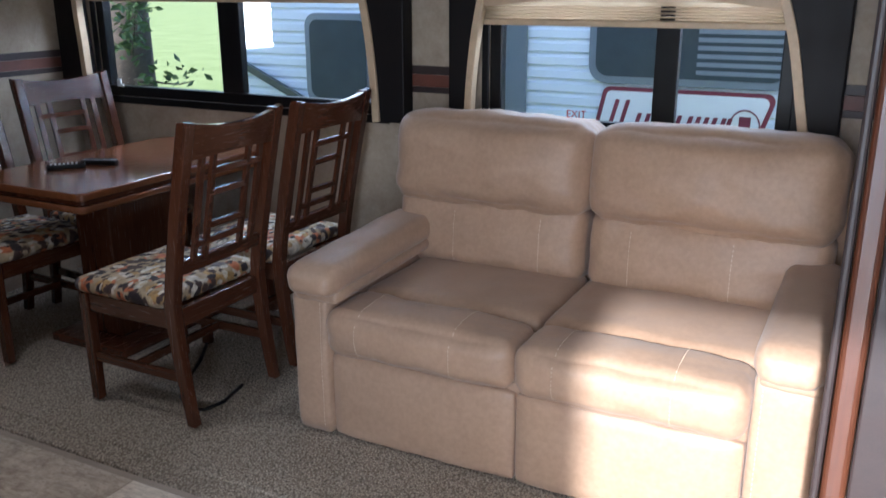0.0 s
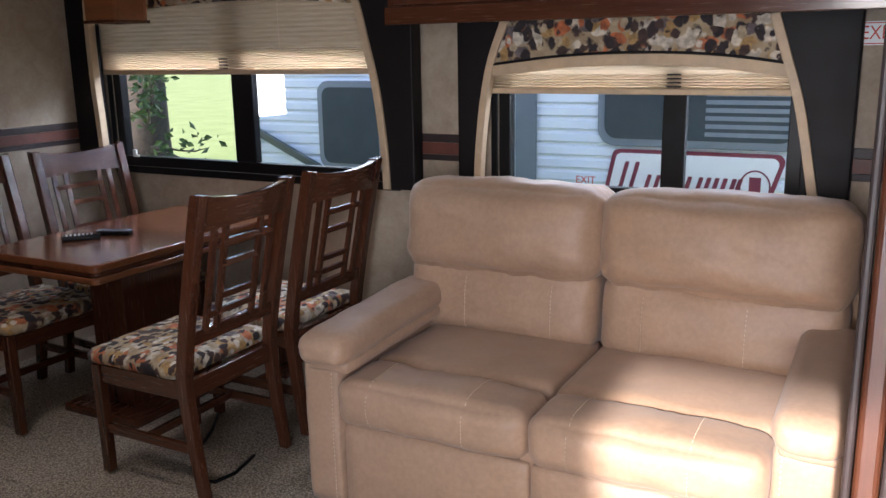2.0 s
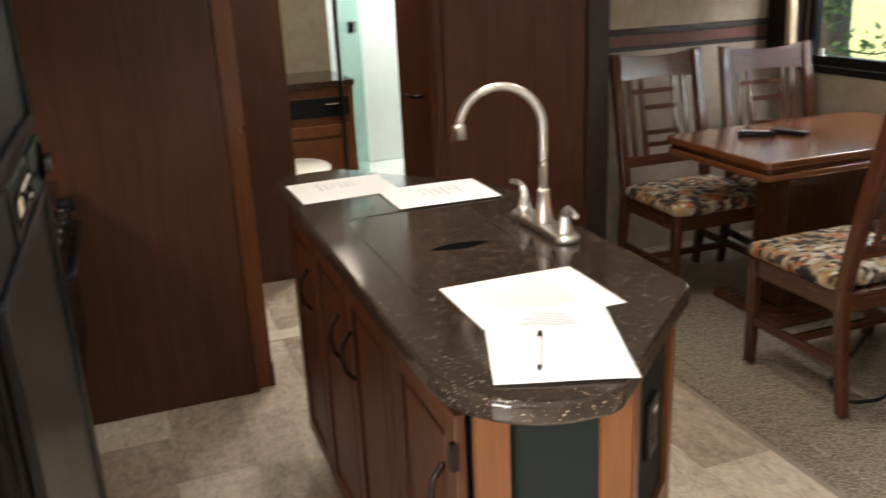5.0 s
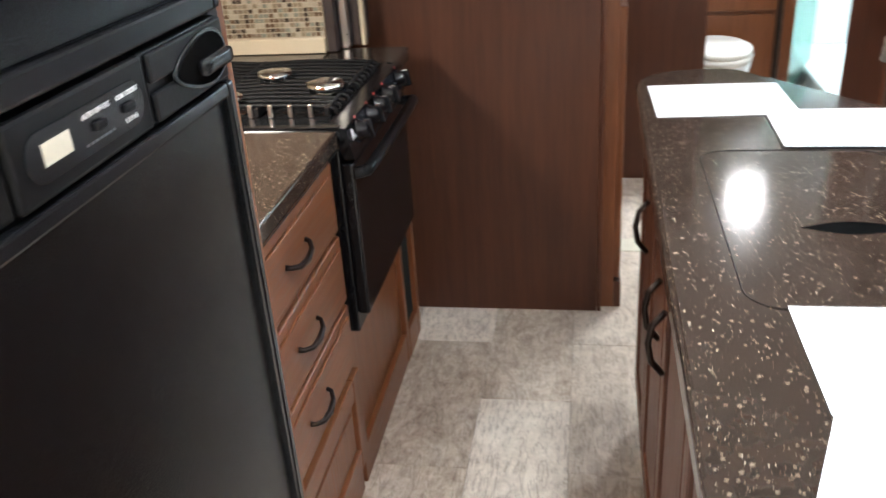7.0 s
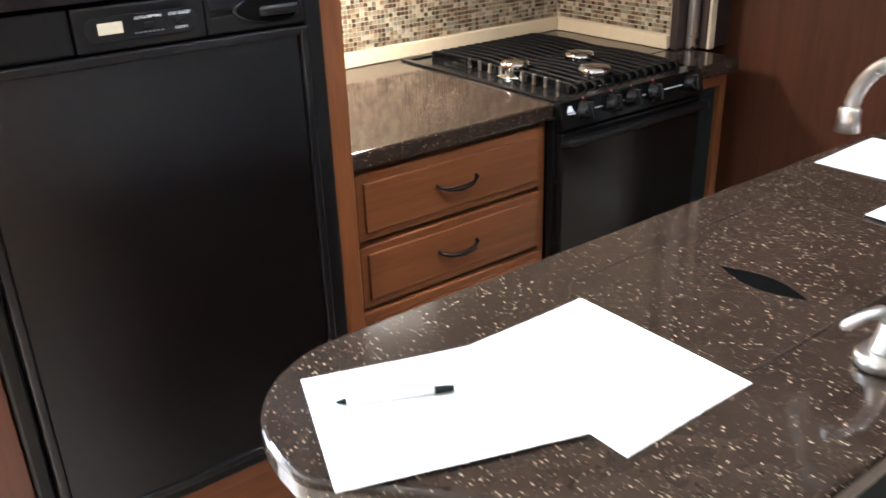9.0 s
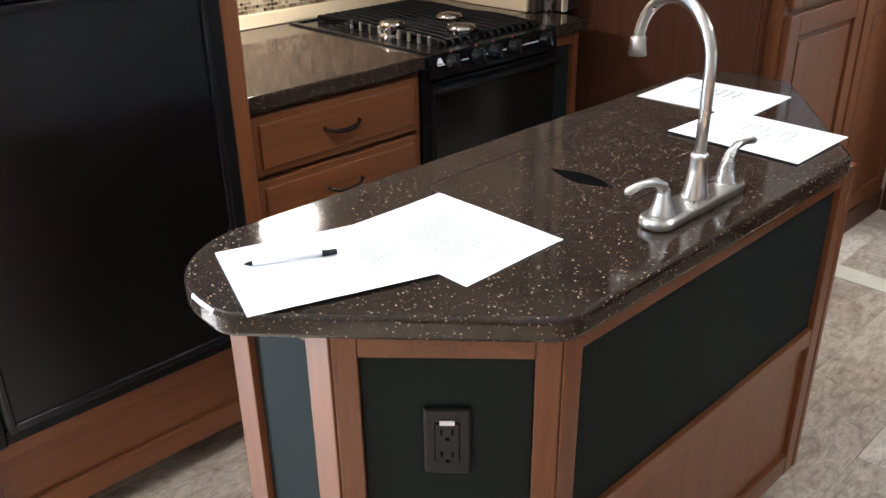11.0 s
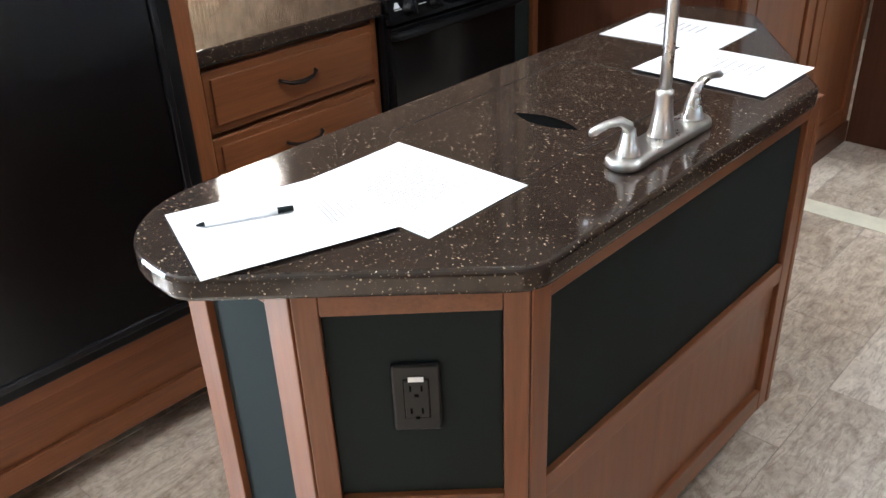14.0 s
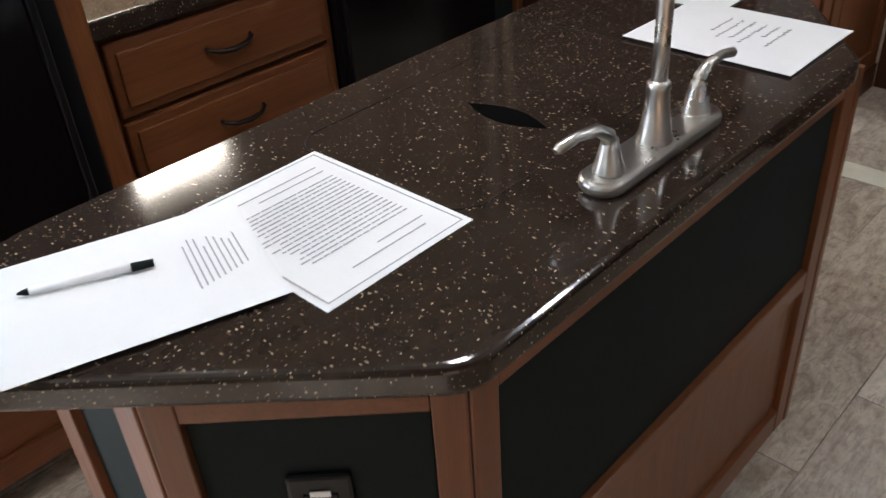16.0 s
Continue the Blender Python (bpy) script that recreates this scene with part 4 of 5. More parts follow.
def remote(x, y, turn, label, light):
    r = thing("remote_control", x, y, 0.762, label, "remote control", "remotes on the table", turn=turn)
    part("case", box(-0.022, 0.022, -0.075, 0.075, 0.0, 0.02, 0.006, 3), "black", r, local=True)
    part("face_plate", box(-0.018, 0.018, -0.07, 0.07, 0.02, 0.0215, 0.0005), light, r, local=True)
    bm = [box(-0.012 + 0.012 * i - 0.004, -0.012 + 0.012 * i + 0.004, -0.055 + 0.016 * j - 0.004, -0.055 + 0.016 * j + 0.004, 0.0215, 0.0235, 0.001) for i in range(3) for j in range(7)]
    for b in bm:
        part("button", b, "white" if light == "black_gloss" else "black", r, local=True)
    return r


remote(-1.46, 1.97, -40, "black remote control lying on the dinette table", "black_gloss")
remote(-1.41, 2.1, -68, "grey remote control lying on the dinette table", "tyre_dark")

# ---- island ----
isl = thing("kitchen_island", -0.32, 0.16, 0, "wooden kitchen island with charcoal panels and rounded top", "kitchen island")
BASE = [(0.39, -0.085), (0.39, 0.19), (0.17, 0.42), (-0.755, 0.42), (-1.02, 0.17), (-1.02, -0.085)]
part("core", prism([(x * 0.975 - 0.008, y * 0.96 + 0.006) for x, y in BASE], 0.101, 0.874), "charcoal", isl)
part("plinth", prism([(x * 0.84 - 0.05, y * 0.7 + 0.04) for x, y in BASE], 0.0, 0.1), "charcoal", isl)


def framed_face(p, q, parent, upper=True, z_split=(0.505, 0.46), stile=0.03, top_rail=0.037, door=False):
    """Face frame between two plan corners (the outside lies to the right of p->q): stiles, rails, charcoal and wood panels."""
    p, q = Vector((*p, 0)), Vector((*q, 0))
    d = (q - p)
    L = d.length
    m = Matrix.Translation(p) @ Matrix.Rotation(math.atan2(d.y, d.x), 4, "Z")
    def put(name, a, b, c, e, t0, t1, mat, label=""):
        return part(name, moved(box(a, b, -t1, -t0, c, e, 0.002), m), mat, parent, label)
    put("stile", 0.0, stile, 0.1, 0.874, -0.012, 0.006, "oak_z")
    put("stile", L - stile, L, 0.1, 0.874, -0.012, 0.006, "oak_z")
    put("rail", stile, L - stile, 0.874 - top_rail, 0.874, -0.012, 0.005, "oak_x")
    if z_split[1] > 0.16:
        put("rail", stile, L - stile, z_split[1], z_split[0], -0.012, 0.005, "oak_x")
    put("rail", stile, L - stile, 0.1, 0.16, -0.012, 0.005, "oak_x")
    put("upper_panel", stile, L - stile, z_split[0], 0.874 - top_rail, -0.02, -0.006, "charcoal", "matt charcoal panel")
    if z_split[1] > 0.16:
        put("lower_panel", stile, L - stile, 0.16, z_split[1], -0.02, -0.006, "oak_z")
    return m, L


framed_face((0.39, -0.085), (0.39, 0.19), isl, stile=0.056, z_split=(0.16, 0.16))
mo, Lo = framed_face((0.39, 0.19), (0.17, 0.42), isl, stile=0.036)
framed_face((0.17, 0.42), (-0.755, 0.42), isl, stile=0.04)
framed_face((-0.755, 0.42), (-1.02, 0.17), isl, stile=0.03)
framed_face((-1.02, 0.17), (-1.02, -0.085), isl, stile=0.05)
part("corner_strip", box(-0.775, -0.757, 0.405, 0.428, 0.1, 0.874, 0.003), "oak_z", isl)
part("corner_strip", moved(box(-0.004, 0.004, -0.009, 0.003, 0.1, 0.874, 0.002), pose(0.17, 0.42, 0)), "dark_z", isl)
# cabinet doors on the kitchen side
for a, b in ((0.36, 0.02), (0.01, -0.33), (-0.34, -0.68), (-0.69, -1.0)):
    dr = panel_door("cabinet_door", b, a, -0.087, 0.12, 0.85, 0.05, "panel_z", isl)
    hx = a - 0.05 if a > 0.2 or a < -0.3 else b + 0.05
    part("handle", tube([(hx, -0.11, 0.62), (hx, -0.13, 0.645), (hx, -0.136, 0.68), (hx, -0.13, 0.715), (hx, -0.11, 0.74)], 0.006, 8), "bronze", dr, "dark bronze pull")

top = thing("island_countertop", -0.32, 0.16, 0.875, "speckled dark brown solid-surface island top with rounded end", "countertop")
TOP = rounded([(0.5, -0.132), (0.503, 0.1), (0.187, 0.447), (-0.69, 0.447), (-1.14, 0.10), (-1.14, -0.132)], [0.18, 0.06, 0.07, 0.06, 0.07, 0.14], 10)
part("slab", prism(TOP, 0.876, 0.915, 0.009, 4), "counter", top)
sl = [(-0.231 + 0.022 * math.sin(math.pi * k / 12), 0.068 + 0.143 * k / 12) for k in range(13)] + [(-0.231 - 0.022 * math.sin(math.pi * k / 12), 0.211 - 0.143 * k / 12) for k in range(1, 12)]
# no hole is cut: a flat dark patch paints the slot's inner shade
part("finger_slot", prism(sl, 0.9135, 0.9155), "slot_shade", top, "almond-shaped finger slot, its inner shade painted as a flat dark patch")
# flush sink cover seam
cover = rounded([(-0.56, -0.042), (0.008, -0.042), (0.008, 0.27), (-0.56, 0.27)], 0.05, 6)
seam = [Vector((x, y, 0.9151)) for x, y in cover]
part("sink_cover_seam", tube(seam + [seam[0]], 0.0011, 5), "drape", top, "dark seam of the sink cover")

for hz in (0.78, 0.2):
    part("hinge", box(0.352, 0.368, -0.116, -0.106, hz - 0.025, hz + 0.025, 0.003), "black", isl, "black door hinge")

# outlet on the canted face
oth = thing("power_outlet", 0.28, 0.305, 0.63, "black double power outlet on the island", "power outlet")
c0 = Lo * 0.5
def on_face(a, b, c, e, t0, t1, bev=0.002):
    return moved(box(c0 + a, c0 + b, -t1, -t0, 0.693 + c, 0.693 + e, bev), mo)
part("plate", on_face(-0.035, 0.035, -0.059, 0.059, -0.006, 0.004, 0.0065), "outlet", oth, "bevelled black plate")
part("receptacle_gap", on_face(-0.0185, 0.0185, -0.0345, 0.0345, 0.0035, 0.0044, 0), "slot_shade", oth)
part("receptacle", on_face(-0.0172, 0.0172, -0.0332, 0.0332, 0.0036, 0.0056, 0.0015), "outlet", oth)
for dz in (0.018, -0.022):
    for a, b, c, e in ((-0.01, -0.007, -0.004, 0.006), (0.006, 0.009, -0.004, 0.006), (-0.003, 0.003, -0.014, -0.009)):
        part("slot", on_face(a, b, dz + c, dz + e, 0.0052, 0.0059, 0), "slot_shade", oth)
part("sticker", on_face(-0.011, 0.011, 0.031, 0.039, 0.0046, 0.0064, 0.0003), "paper", oth, "small white sticker")

# ---- faucet ----
FX, FY = -0.254, 0.358
fc = thing("kitchen_faucet", FX, FY, 0.915, "brushed nickel gooseneck faucet with two lever handles", "faucet")
part("base_plate", merge(prism(rounded([(FX - 0.138, FY - 0.03), (FX + 0.138, FY - 0.03), (FX + 0.138, FY + 0.03), (FX - 0.138, FY + 0.03)], 0.0295, 10), 0.915, 0.934, 0.007, 3)), "nickel", fc, smooth=False)
part("riser", lathe([(0.0225, 0.934), (0.0235, 0.937), (0.02, 0.947), (0.0155, 0.975), (0.0135, 1.0), (0.0145, 1.003), (0.0145, 1.009), (0.011, 1.013)], FX, FY), "nickel", fc)
AX = Vector((-0.33, -0.95, 0)).normalized()
R, ztop = 0.094, 1.153
neck = [Vector((FX, FY, 1.005)), Vector((FX, FY, 1.07)), Vector((FX, FY, 1.13))]
for k in range(15):
    a = math.pi * k / 14 * 0.94
    neck.append(Vector((FX, FY, ztop)) + AX * (R - R * math.cos(a)) + Vector((0, 0, R * math.sin(a))))
end = neck[-1]
neck += [end + Vector((0, 0, -0.006)) - AX * -0.001]
part("spout", tube(neck, 0.0098, 16), "nickel", fc)
e2 = neck[-1]
part("aerator", tube([e2 + Vector((0, 0, 0.004)), e2, e2 + Vector((0, 0, -0.008)), e2 + Vector((0, 0, -0.03))], 0, 16, [0.011, 0.0145, 0.014, 0.0165]), "nickel", fc)
for sx, ad in ((0.1, Vector((0.96, -0.18, 0))), (-0.1, Vector((-0.98, 0.05, 0)))):
    hb = part("handle_base", lathe([(0.0195, 0.934), (0.0195, 0.938), (0.0155, 0.95), (0.0115, 0.967), (0.01, 0.976), (0.004, 0.981)], FX + sx, FY), "nickel", fc)
    b0 = Vector((FX + sx, FY, 0.97))
    ad = ad.normalized()
    part("lever", tube([b0 + Vector((0, 0, -0.01)), b0 + ad * 0.004 + Vector((0, 0, 0.012)), b0 + ad * 0.022 + Vector((0, 0, 0.024)), b0 + ad * 0.05 + Vector((0, 0, 0.026)), b0 + ad * 0.078 + Vector((0, 0, 0.021)), b0 + ad * 0.085 + Vector((0, 0, 0.019))],
                       0, 12, [0.0095, 0.0092, 0.0075, 0.0062, 0.0068, 0.0035]), "nickel", hb)

# ---- papers ----


def sheet(name, origin, along, w, h, label, lift=0.0, curl=0.0):
    """A sheet of letter paper; origin is a corner, along the direction of its width."""
    d = Vector((*along, 0)).normalized()
    m = Matrix.Translation((origin[0], origin[1], 0.9156 + lift)) @ Matrix.Rotation(math.atan2(d.y, d.x), 4, "Z")
    s = new(name)
    s.matrix_basis = m
    tagged(s, label, "paper", "papers on the island")
    bm = bmesh.new()
    nx, ny = 12, 14
    g = [[None] * (ny + 1) for _ in range(nx + 1)]
    for i in range(nx + 1):
        for j in range(ny + 1):
            u, v = i / nx, j / ny
            z = 0.0012 + curl * (max(0, v - 0.5) * 2) ** 2 * (0.4 + 0.6 * u) + 0.0006 * math.sin(5 * u + 3 * v)
            g[i][j] = bm.verts.new((u * w, v * h, z))
    for i in range(nx):
        for j in range(ny):
            bm.faces.new((g[i][j], g[i + 1][j], g[i + 1][j + 1], g[i][j + 1]))
    r = bmesh.ops.extrude_face_region(bm, geom=bm.faces[:])
    for v in r["geom"]:
        if isinstance(v, bmesh.types.BMVert):
            v.co.z -= 0.0008
    bmesh.ops.recalc_face_normals(bm, faces=bm.faces[:])
    part("page", bm, "paper", s, local=True, smooth=False)
    return s


def bar(s, u0, u1, v0, v1, mat="ink_grey", z=0.0024):
    part("print_line", box(u0, u1, v0, v1, z - 0.0003, z, 0), mat, s, local=True)


# letter with a printed border: long side runs across the island
doc = sheet("paper_letter", (0.003, 0.284), (1, 0), 0.216, -0.279, "white printed letter with a thin border on the island")
for a, b, c, d in ((0.008, 0.208, -0.0095, -0.008), (0.008, 0.208, -0.271, -0.2695), (0.008, 0.0095, -0.2695, -0.0095), (0.2065, 0.208, -0.2695, -0.0095)):
    bar(doc, a, b, c, d, "ink_grey")
rng = random.Random(4)
for k in range(17):
    v = -0.075 - 0.0082 * k
    u, words, stop = 0.03, [], 0.165 + rng.random() * 0.02
    while u < stop:
        w = rng.uniform(0.005, 0.019)
        words.append(box(u, min(u + w, stop + 0.004), v - 0.0019 - rng.random() * 0.0004, v, 0.0021, 0.0024, 0))
        u += w + 0.0022
    part("print_line", merge(*words), "ink_grey", doc, local=True)
for v, a, b in ((-0.035, 0.04, 0.15), (-0.05, 0.03, 0.1), (-0.225, 0.03, 0.13), (-0.24, 0.03, 0.16)):
    bar(doc, a, b, v - 0.002, v, "ink_grey")
form = sheet("paper_form", (0.486, 0.142), (-0.073, -0.206), 0.216, -0.279, "white printed form lying over another sheet", 0.003, 0.004)
for k in range(9):
    bar(form, 0.055 + 0.003 * k, 0.16 - rng.random() * 0.03, -0.2 - 0.007 * k - 0.0018, -0.2 - 0.007 * k, "ink_grey", 0.0034)
far1 = sheet("paper_form", (-0.988, -0.107), (1, 0.03), 0.23, 0.279, "white sheet with faint print at the island end", 0.0)
far2 = sheet("paper_note", (-0.784, 0.395), (1, -0.01), 0.22, -0.285, "white sheet with handwritten lines at the island end", 0.003)
for s_, n_ in ((far1, 6), (far2, 6)):
    for k in range(n_):
        sg = 1 if s_ is far1 else -1
        v = sg * (0.08 + 0.02 * k)
        n = rng.randint(14, 26)
        wave = [Vector((0.05 + 0.0038 * i, v + 0.002 * math.sin(i * 2.1 + k) + rng.uniform(-0.0016, 0.0016), 0.0024)) for i in range(n)]
        part("handwriting", tube(wave, 0.0006, 5), "ink_grey", s_, local=True)

# pen on the form
P0, P1 = Vector((0.409, 0.014, 0.9245)), Vector((0.287, 0.077, 0.9245))
pd = (P1 - P0).normalized()
pen = thing("pen", P0.x, P0.y, 0.919, "white ballpoint pen with dark green cap", "pen")
part("barrel", tube([P0 + pd * 0.012, P0 + pd * 0.115], 0.0042, 12), "paper", pen)
part("cap", tube([P0 + pd * 0.115, P0 + pd * 0.138], 0, 12, [0.005, 0.0042]), "charcoal", pen, "dark green end cap")
part("tip", tube([P0, P0 + pd * 0.004, P0 + pd * 0.012], 0, 12, [0.0012, 0.0025, 0.0042]), "charcoal", pen, "dark tip")

# ---- kitchen run ----


def pull(x, y, z, parent, w=0.062):
    """Arched dark pull on a face that looks to +y."""
    pts = [(x - w, y, z - 0.002), (x - w * 0.95, y + 0.01, z - 0.004), (x - w * 0.6, y + 0.019, z - 0.011), (x, y + 0.022, z - 0.015), (x + w * 0.6, y + 0.019, z - 0.011), (x + w * 0.95, y + 0.01, z - 0.004), (x + w, y, z - 0.002)]
    return part("handle", tube(pts, 0, 10, [0.0055, 0.0045, 0.0055, 0.007, 0.0055, 0.0045, 0.0055]), "bronze", parent, "dark bronze arched pull")


db = thing("drawer_cabinet", -0.35, -1.1, 0, "brown wooden cabinet with three drawers", "cabinet")
part("body", box(-0.665, -0.042, -1.455, -0.79, 0.0, 0.884, 0.001), "oak_z", db)
part("stile", box(-0.088, -0.042, -0.79, -0.775, 0.09, 0.884, 0.002), "oak_z", db)
part("stile", box(-0.665, -0.645, -0.79, -0.775, 0.09, 0.884, 0.002), "oak_z", db)
part("toe_rail", box(-0.645, -0.088, -0.79, -0.7755, 0.0, 0.1, 0.002), "oak_x", db)
for z0, z1 in ((0.71, 0.868), (0.542, 0.698), (0.374, 0.53)):
    d = part("drawer", box(-0.646, -0.09, -0.775, -0.761, z0, z1, 0.005, 3), "oak_x", db)
    part("drawer_field", box(-0.626, -0.11, -0.762, -0.755, z0 + 0.02, z1 - 0.02, 0.006), "oak_x", d)
    pull(-0.365, -0.755, (z0 + z1) / 2 + 0.008, d, 0.058)
panel_door("door", -0.646, -0.09, -0.775, 0.11, 0.362, 0.055, "oak_z", db, 1)

kc = thing("kitchen_countertop", -0.35, -1.1, 0.886, "speckled brown countertop beside the stove", "countertop")
part("slab", box(-0.667, -0.042, -1.452, -0.745, 0.886, 0.925, 0.006, 3), "counter", kc)
part("edge_seam", box(-0.667, -0.042, -0.7455, -0.7435, 0.8862, 0.8878, 0.0005), "charcoal", kc)
kc2 = thing("kitchen_countertop", -1.3, -1.1, 0.886, "narrow speckled brown countertop beyond the stove", "countertop")
part("slab", box(-1.415, -1.226, -0.955, -0.74, 0.886, 0.925, 0.006, 3), "counter", kc2)
part("back_slab", box(-1.358, -1.226, -1.452, -0.957, 0.886, 0.925, 0.003), "counter", kc2)
fb = thing("filler_cabinet", -1.32, -1.1, 0, "narrow black and wood filler cabinet beside the stove", "cabinet")
part("body", box(-1.372, -1.245, -1.45, -0.785, 0.0, 0.885, 0.002), "charcoal", fb)
part("end_stile", box(-1.402, -1.374, -1.45, -0.77, 0.0, 0.885, 0.003), "oak_z", fb)
part("top_rail", box(-1.372, -1.245, -0.785, -0.771, 0.845, 0.885, 0.002), "oak_x", fb)
part("toe_rail", box(-1.372, -1.245, -0.785, -0.771, 0.0, 0.095, 0.002), "oak_x", fb)

# stove
sv = thing("stove", -0.94, -1.08, 0, "black gas stove with cast grates and chrome burners", "stove")
part("body", box(-1.222, -0.67, -1.40, -0.748, 0.442, 0.905, 0.003), "black_enamel", sv)
part("base_cabinet", box(-1.24, -0.667, -1.40, -0.79, 0.0, 0.44, 0.002), "oak_z", sv, "wooden panel below the oven")
part("base_stile", box(-1.24, -1.212, -0.79, -0.772, 0.0, 0.44, 0.003), "oak_z", sv)
part("base_rail", box(-1.212, -0.667, -0.79, -0.774, 0.0, 0.1, 0.003), "oak_x", sv)
od = part("oven_door", box(-1.218, -0.672, -0.748, -0.72, 0.488, 0.852, 0.006, 3), "black_enamel", sv, "glossy black oven door")
hr = [(-0.678, -0.72, 0.828), (-0.684, -0.702, 0.831), (-0.71, -0.692, 0.833), (-0.945, -0.689, 0.834), (-1.18, -0.692, 0.833), (-1.206, -0.702, 0.831), (-1.212, -0.72, 0.828)]
part("door_handle", tube(curve_pts(hr, 5), 0.0125, 12), "black", od, "black bar handle")
ctl = upright_slab([(0, 0.858), (0.02, 0.861), (0.006, 0.928), (-0.035, 0.931)], 0, 1, 0)
for v in ctl.verts:
    v.co = Vector((-1.22 + 0.55 * v.co.y, -0.735 + v.co.x, v.co.z))
cp = part("control_panel", ctl, "black_enamel", sv)
for kx in (-0.748, -0.852, -0.926, -1.012, -1.16):
    seat_m = pose(kx, -0.7215, 0.898, -78)
    kb = part("knob", moved(lathe([(0.026, 0), (0.026, 0.003), (0.02, 0.006), (0.0185, 0.02), (0.014, 0.024), (0.004, 0.025)], 0, 0, 20), seat_m), "black_gloss", cp, "black control knob")
    part("pointer", moved(box(-0.0045, 0.0045, -0.0215, 0.0215, 0.015, 0.034, 0.003), seat_m), "black_gloss", kb)
    part("mark", moved(box(-0.002, 0.002, -0.034, -0.029, 0.0, 0.0012, 0), seat_m), "red_print", kb, "small red mark")
for k, (x0, x1) in enumerate(((-0.718, -0.69), (-0.815, -0.782), (-0.895, -0.882), (-0.98, -0.957), (-1.128, -1.045))):
    part("print_line", moved(box(x0, x1, -0.0012, 0.0012, 0.0, 0.0012, 0), pose(0, -0.7212, 0.897, -78)), "white", cp, "thin white printed line")
part("badge", moved(prism([(-0.012, 0.008), (0.012, 0.008), (0.005, -0.008), (-0.005, -0.008)], 0.0, 0.0014), pose(-0.699, -0.7225, 0.909, -78)), "sign_white", cp, "small white printed mark")
part("cooktop", box(-1.224, -0.668, -1.42, -0.738, 0.907, 0.926, 0.008, 3), "black_enamel", sv)
part("cooktop_rim", merge(box(-0.69, -0.67, -1.418, -0.742, 0.926, 0.931, 0.002), box(-1.222, -1.202, -1.418, -0.742, 0.926, 0.931, 0.002), box(-1.202, -0.69, -1.418, -1.4, 0.926, 0.931, 0.002)), "black_enamel", sv)
# gleam on the grate's side fingers, put in as bright metal plates
for k in range(9):
    y = -1.19 + 0.0455 * k
    part("grate_finger", box(-0.761, -0.753, y - 0.0045, y + 0.0045, 0.927, 0.955, 0.0015), "nickel", sv, "upright grate finger, in bright metal to give its gleam")
for gx in range(13):
    x = -0.775 - 0.033 * gx
    bar_pts = [(x, -1.39, 0.934), (x, -1.375, 0.948), (x, -1.2, 0.9535), (x, -1.08, 0.949), (x, -0.95, 0.9535), (x, -0.79, 0.948), (x, -0.775, 0.934)]
    part("grate_bar", tube([Vector(q) - Vector((0, 0, 0.005)) for q in curve_pts(bar_pts, 4)], 0.0046, 8), "cast_iron", sv)
for gy in (-1.37, -1.205, -1.08, -0.95, -0.79):
    part("grate_bar", box(-1.19, -0.757, gy - 0.005, gy + 0.005, 0.927, 0.946, 0.002), "cast_iron", sv)
for bx, by, r in ((-0.79, -1.03, 0.04), (-0.995, -0.985, 0.042), (-0.895, -0.83, 0.044)):
    bn = part("burner", lathe([(r * 1.25, 0.9265), (r * 1.2, 0.93), (r * 0.75, 0.933), (r * 0.75, 0.945)], bx, by, 28), "chrome", sv, "chrome burner base")
    part("burner_cap", lathe([(r * 0.8, 0.9452), (r, 0.95), (r, 0.962), (r * 0.92, 0.968), (r * 0.5, 0.9715), (0.002, 0.972)], bx, by, 28), "chrome", bn, "chrome burner cap")

# fridge
fr = thing("refrigerator", 0.34, -1.0, 0.335, "black two-door refrigerator with pebbled door panels", "refrigerator")
part("cabinet", box(0.02, 0.655, -1.45, -0.70, 0.336, 1.9, 0.002), "black", fr)
part("frame", merge(box(0.012, 0.05, -0.70, -0.655, 0.336, 1.9, 0.006), box(0.635, 0.665, -0.70, -0.655, 0.336, 1.9, 0.006), box(0.05, 0.635, -0.70, -0.662, 0.336, 0.372, 0.005)), "black", fr)
ld = part("lower_door", box(0.052, 0.633, -0.70, -0.647, 0.376, 1.225, 0.006, 3), "black", fr)
part("door_panel", box(0.07, 0.615, -0.648, -0.643, 0.395, 1.208, 0.001), "fridge", ld, "pebbled glossy black panel")
part("door_edge", merge(box(0.052, 0.069, -0.648, -0.634, 0.376, 1.225, 0.004), box(0.616, 0.633, -0.648, -0.634, 0.376, 1.225, 0.004), box(0.069, 0.616, -0.648, -0.637, 0.376, 0.394, 0.003), box(0.069, 0.616, -0.648, -0.634, 1.209, 1.225, 0.003)), "black_gloss", ld)
ud = part("upper_door", box(0.052, 0.633, -0.70, -0.647, 1.305, 1.86, 0.006, 3), "black", fr)
part("door_panel", box(0.07, 0.615, -0.648, -0.643, 1.33, 1.84, 0.001), "fridge", ud, "pebbled glossy black panel")
part("door_edge", merge(box(0.052, 0.069, -0.648, -0.634, 1.305, 1.86, 0.004), box(0.616, 0.633, -0.648, -0.634, 1.305, 1.86, 0.004), box(0.069, 0.616, -0.648, -0.634, 1.305, 1.328, 0.003)), "black_gloss", ud)
ct = part("control_strip", box(0.24, 0.45, -0.70, -0.636, 1.229, 1.298, 0.004), "black", fr)
part("bezel", moved(prism(rounded([(-0.09, -0.02), (0.09, -0.02), (0.09, 0.02), (-0.09, 0.02)], 0.0195, 8), 0, 0.0025, 0.001), pose(0.345, -0.636, 1.263, -90)), "black_gloss", ct, "glossy oval control bezel")
